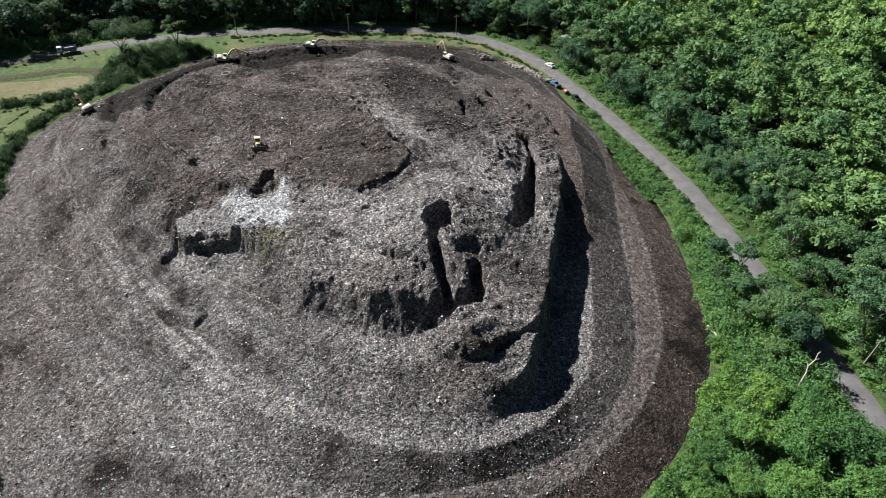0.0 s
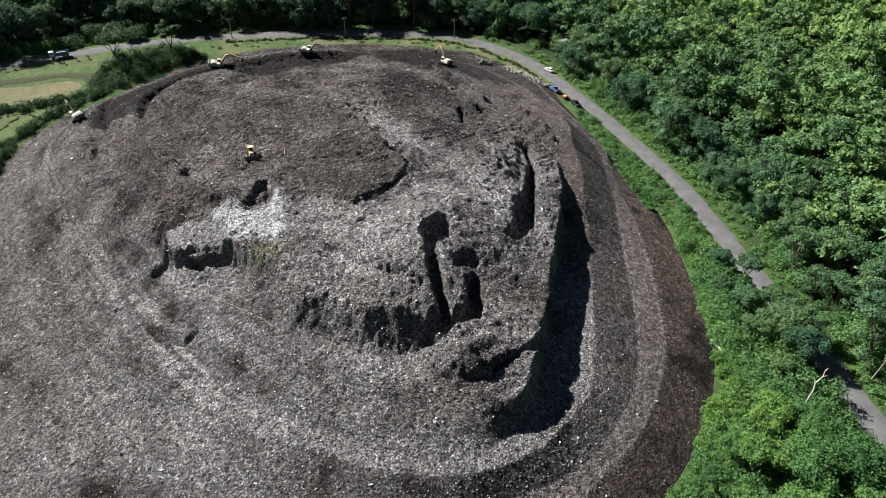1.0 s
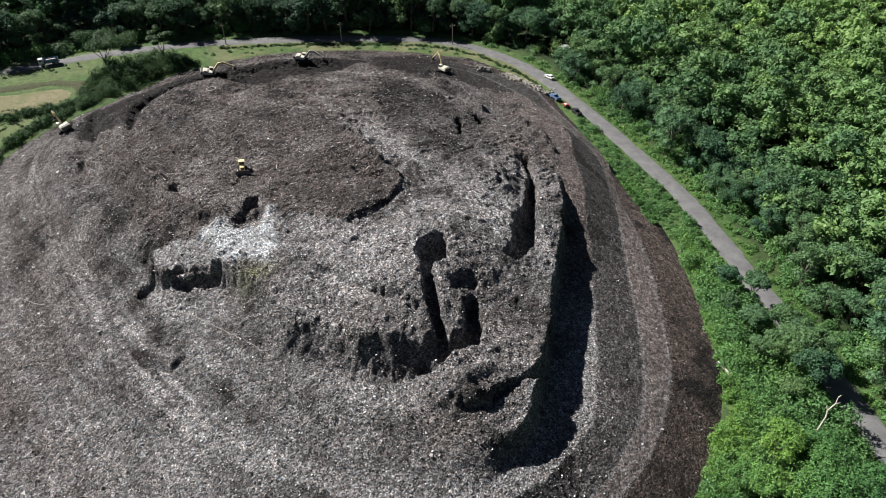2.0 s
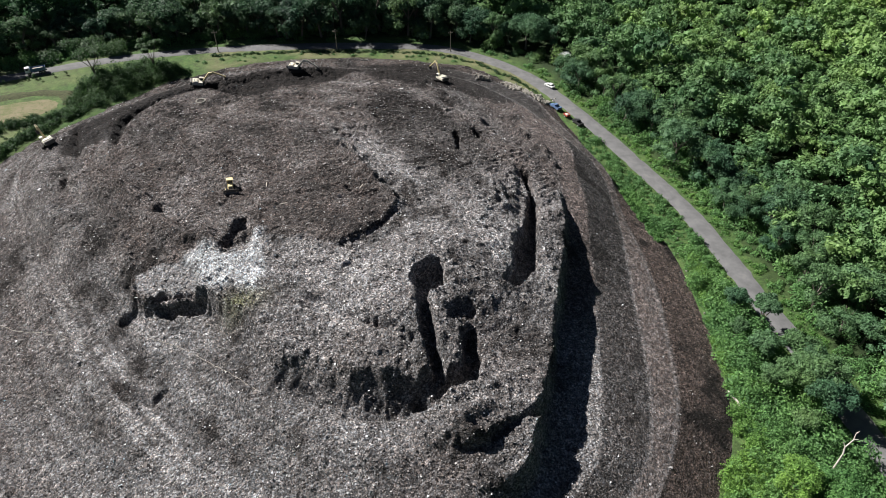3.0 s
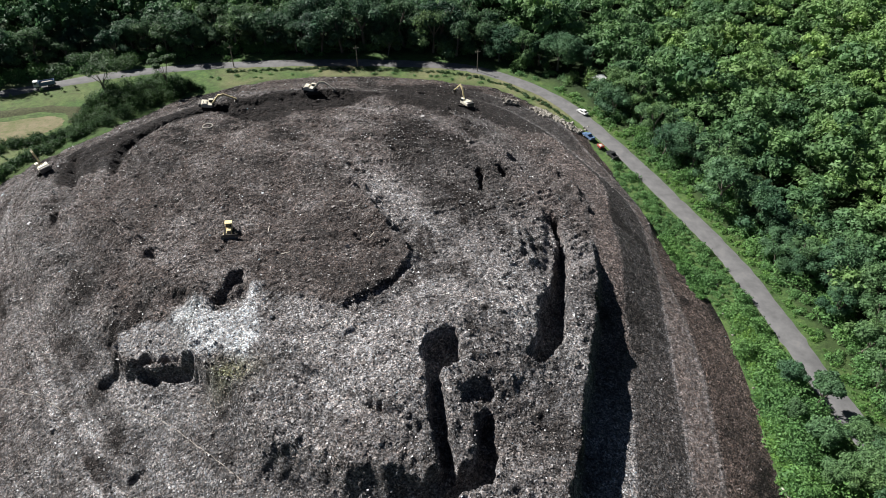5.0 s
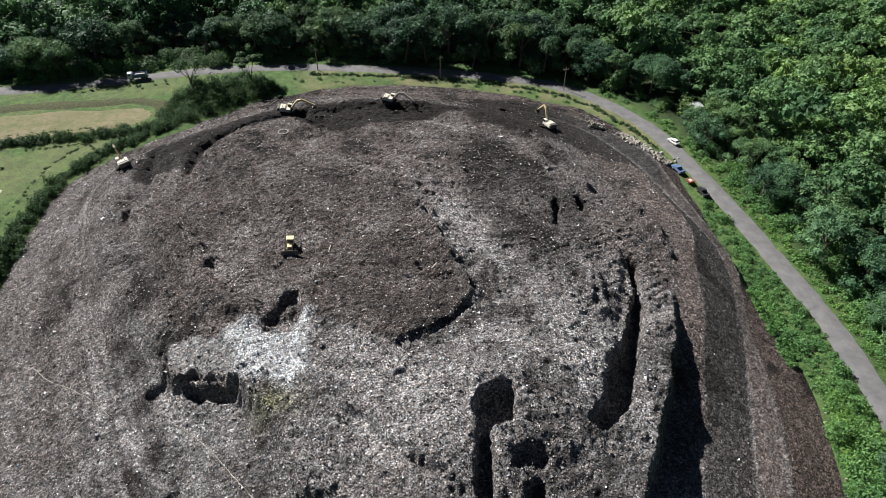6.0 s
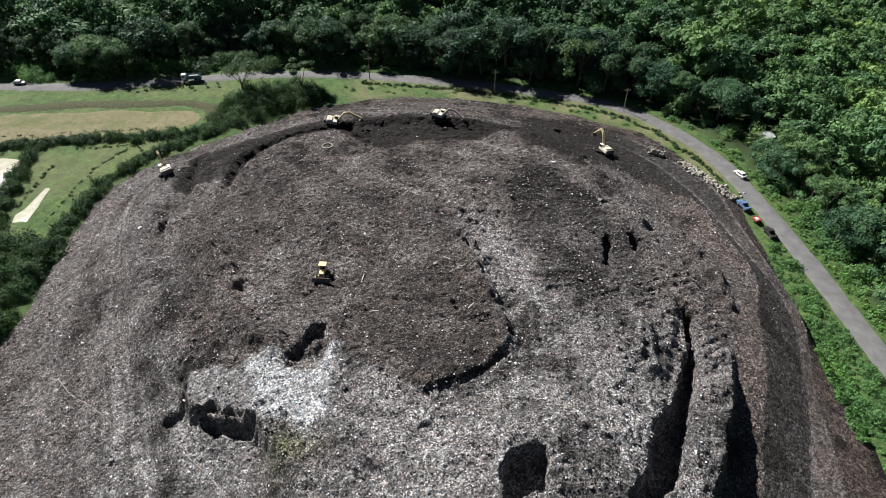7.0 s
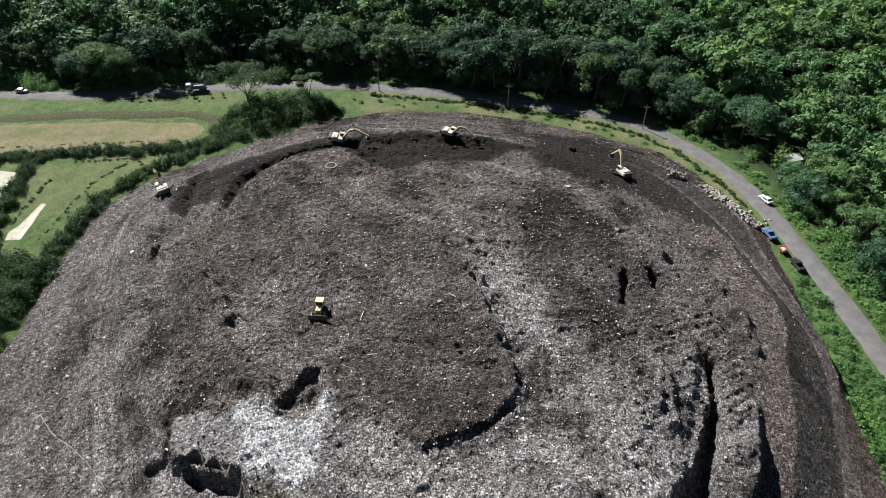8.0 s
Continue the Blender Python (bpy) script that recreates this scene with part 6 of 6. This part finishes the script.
def field_material():
    m, tree, sh, add = material("dry_grass", 0.95)
    pos = add("ShaderNodeNewGeometry").outputs["Position"]
    big, mid, fine = noise_of(tree, add, 0.10, 5, 0.65, pos), noise_of(tree, add, 0.6, 6, 0.72, pos), noise_of(tree, add, 2.6, 5, 0.75, pos)
    a = ramp(tree, add, big, [(0.3, (0.10, 0.125, 0.045)), (0.46, (0.165, 0.155, 0.082)), (0.6, (0.215, 0.180, 0.115)), (0.75, (0.17, 0.165, 0.08))])
    a = mixed(tree, add, ramp(tree, add, mid, [(0.36, 0.7), (0.5, 0.0)]), a, (0.095, 0.115, 0.042))
    a = mixed(tree, add, ramp(tree, add, mid, [(0.6, 0.0), (0.74, 0.7)]), a, (0.33, 0.30, 0.21))
    link(tree, mixed(tree, add, ramp(tree, add, fine, [(0.42, 0.0), (0.7, 0.5)]), a, (0.085, 0.085, 0.04)), sh.inputs["Base Color"])
    bump(tree, add, sh, fine, 0.2, 0.9)
    return m


def bank_material():
    m, tree, sh, add = material("weedy_bank", 0.95)
    pos = add("ShaderNodeNewGeometry").outputs["Position"]
    fine = noise_of(tree, add, 1.4, 6, 0.7, pos)
    link(tree, ramp(tree, add, fine, [(0.35, (0.028, 0.034, 0.014)), (0.6, (0.07, 0.075, 0.032)), (0.8, (0.13, 0.11, 0.07))]), sh.inputs["Base Color"])
    bump(tree, add, sh, fine, 0.3, 0.9)
    return m


def water_material():
    m, tree, sh, add = material("silty_water", 0.12)
    pos = add("ShaderNodeNewGeometry").outputs["Position"]
    n = noise_of(tree, add, 0.5, 4, 0.6, pos)
    link(tree, ramp(tree, add, n, [(0.3, (0.34, 0.33, 0.25)), (0.7, (0.50, 0.48, 0.38))]), sh.inputs["Base Color"])
    return m


def laid_patch(name, outline, lift, mat, label, category, grid=1.2, flat=None, ragged=0.6, kind="structure"):
    """A patch laid on the land inside an outline, or level at the height flat."""
    xs_, ys_ = [q[0] for q in outline], [q[1] for q in outline]
    ax, ay = np.arange(min(xs_) - 1, max(xs_) + 1, grid), np.arange(min(ys_) - 1, max(ys_) + 1, grid)
    gx, gy = np.meshgrid(ax, ay)
    e = edge_distance(gx, gy, outline) + ragged * ripple(gx, gy, 3, 83, 2)
    z = land_height(gx, gy) + 0.15 * ripple(gx, gy, 9, 41, 2) + lift * step(e, -0.6, 0.8) - 0.12 * step(-e, 0, 1) if flat is None else np.full(gx.shape, flat)
    n = len(ax)
    i = (np.arange(len(ay) - 1)[:, None] * n + np.arange(n - 1)[None]).reshape(-1)
    quads = np.stack([i, i + 1, i + 1 + n, i + n], -1)
    keep = (e.ravel()[quads] > -0.8).any(1)
    used = np.unique(quads[keep])
    where = np.full(gx.size, -1)
    where[used] = np.arange(len(used))
    me = fast_mesh(name, np.stack([gx, gy, z], -1).reshape(-1, 3)[used], where[quads[keep]], True)
    me.materials.append(mat)
    return tagged(new(name, me), label, category, kind=kind)


FIELD, BANK, WATER = field_material(), bank_material(), water_material()
laid_patch("field", [(-195, 138.5), (-153, 157), (-137.4, 164), (-114.4, 176.5), (-109.7, 183), (-111, 187), (-115, 188), (-136, 181), (-164.5, 169), (-195, 156)], 0.10, FIELD, "straw-coloured levelled field beside the tip", "field")
laid_patch("bank", [(-200, 157), (-166, 171), (-140.5, 182), (-118, 190.5), (-111, 190), (-108, 184), (-106.5, 186), (-110, 193), (-118, 193.5), (-142.6, 185.5), (-168, 174), (-200, 161)], 0.22, BANK, "weedy dark earth bank behind the field", "bank")
laid_patch("water", [(-154, 149), (-146.7, 151.8), (-142.2, 152.3), (-138.5, 147.6), (-137, 143.2), (-138.5, 138), (-150, 143)], 0.09, WATER, "pale silty water in a basin", "water", 0.6, None, 0.3)
laid_patch("water", [(-123.9, 131.2), (-121.2, 132.4), (-122.4, 135.8), (-123.8, 139.6), (-125.6, 144.2), (-126.6, 144.3), (-126.0, 140.9), (-125.0, 136.1), (-125.6, 133.7)], 0.09, WATER, "narrow pale drainage channel in the grass", "water", 0.4, None, 0.1)

# ---- loose litter over the tip ----


def litter_material():
    m, tree, sh, add = material("litter", 0.7)
    r = add("ShaderNodeNewGeometry").outputs["Random Per Island"]
    link(tree, ramp(tree, add, r, [(0.0, (0.05, 0.045, 0.042)), (0.3, (0.13, 0.12, 0.115)), (0.55, (0.22, 0.205, 0.195)), (0.7, (0.15, 0.125, 0.11)), (0.85, (0.32, 0.31, 0.30)), (0.95, (0.46, 0.46, 0.46)), (0.985, (0.75, 0.76, 0.77)), (1.0, (0.12, 0.24, 0.30))]), sh.inputs["Base Color"])
    return m


LITTER = litter_material()
n = 160000
px, py = rng.uniform(-110, 56, n), rng.uniform(36, 218, n)
pz, LM = tip_height(px, py)
dull = 0.95 * step(px, 18, 30) + np.clip(LM["black"] + LM["run"] + LM["scar"], 0, 1) * 0.85 + 0.4 * LM["layer"] + 0.4 * step(py, 140, 170) * LM["top"]
sel = (LM["foot"] > 0.5) & (rng.uniform(size=n) > np.clip(dull, 0, 0.96))
px, py, pz = px[sel], py[sel], pz[sel]
n = len(px)
lean = rng.normal(size=(n, 3)) * 0.6 + (0, 0, 1)
lean /= np.linalg.norm(lean, axis=1)[:, None]
t1 = np.cross(lean, rng.normal(size=(n, 3)))
t1 /= np.linalg.norm(t1, axis=1)[:, None]
t2 = np.cross(lean, t1)
size = (0.05 + 0.13 * rng.uniform(size=n) ** 2.4 + 0.25 * (rng.uniform(size=n) > 0.996))[:, None]
wide = size * rng.uniform(0.5, 1.0, n)[:, None]
c = np.stack([px, py, pz + 0.06], -1)
co = np.stack([c - t1 * size - t2 * wide, c + t1 * size - t2 * wide * 0.8, c + t1 * size * 0.8 + t2 * wide, c - t1 * size + t2 * wide], 1).reshape(-1, 3)
me = fast_mesh("litter", co, np.arange(4 * n).reshape(-1, 4))
me.materials.append(LITTER)
tagged(new("litter", me), "scattered pale paper and plastic scraps over the mound", "litter", kind="stuff")

# ---- from plan units to metres ----
for ob in [o for o in scene.objects if o.parent is None and o.type in ("MESH", "EMPTY")]:
    ob.matrix_basis = Matrix.Scale(PLAN, 4) @ ob.matrix_basis
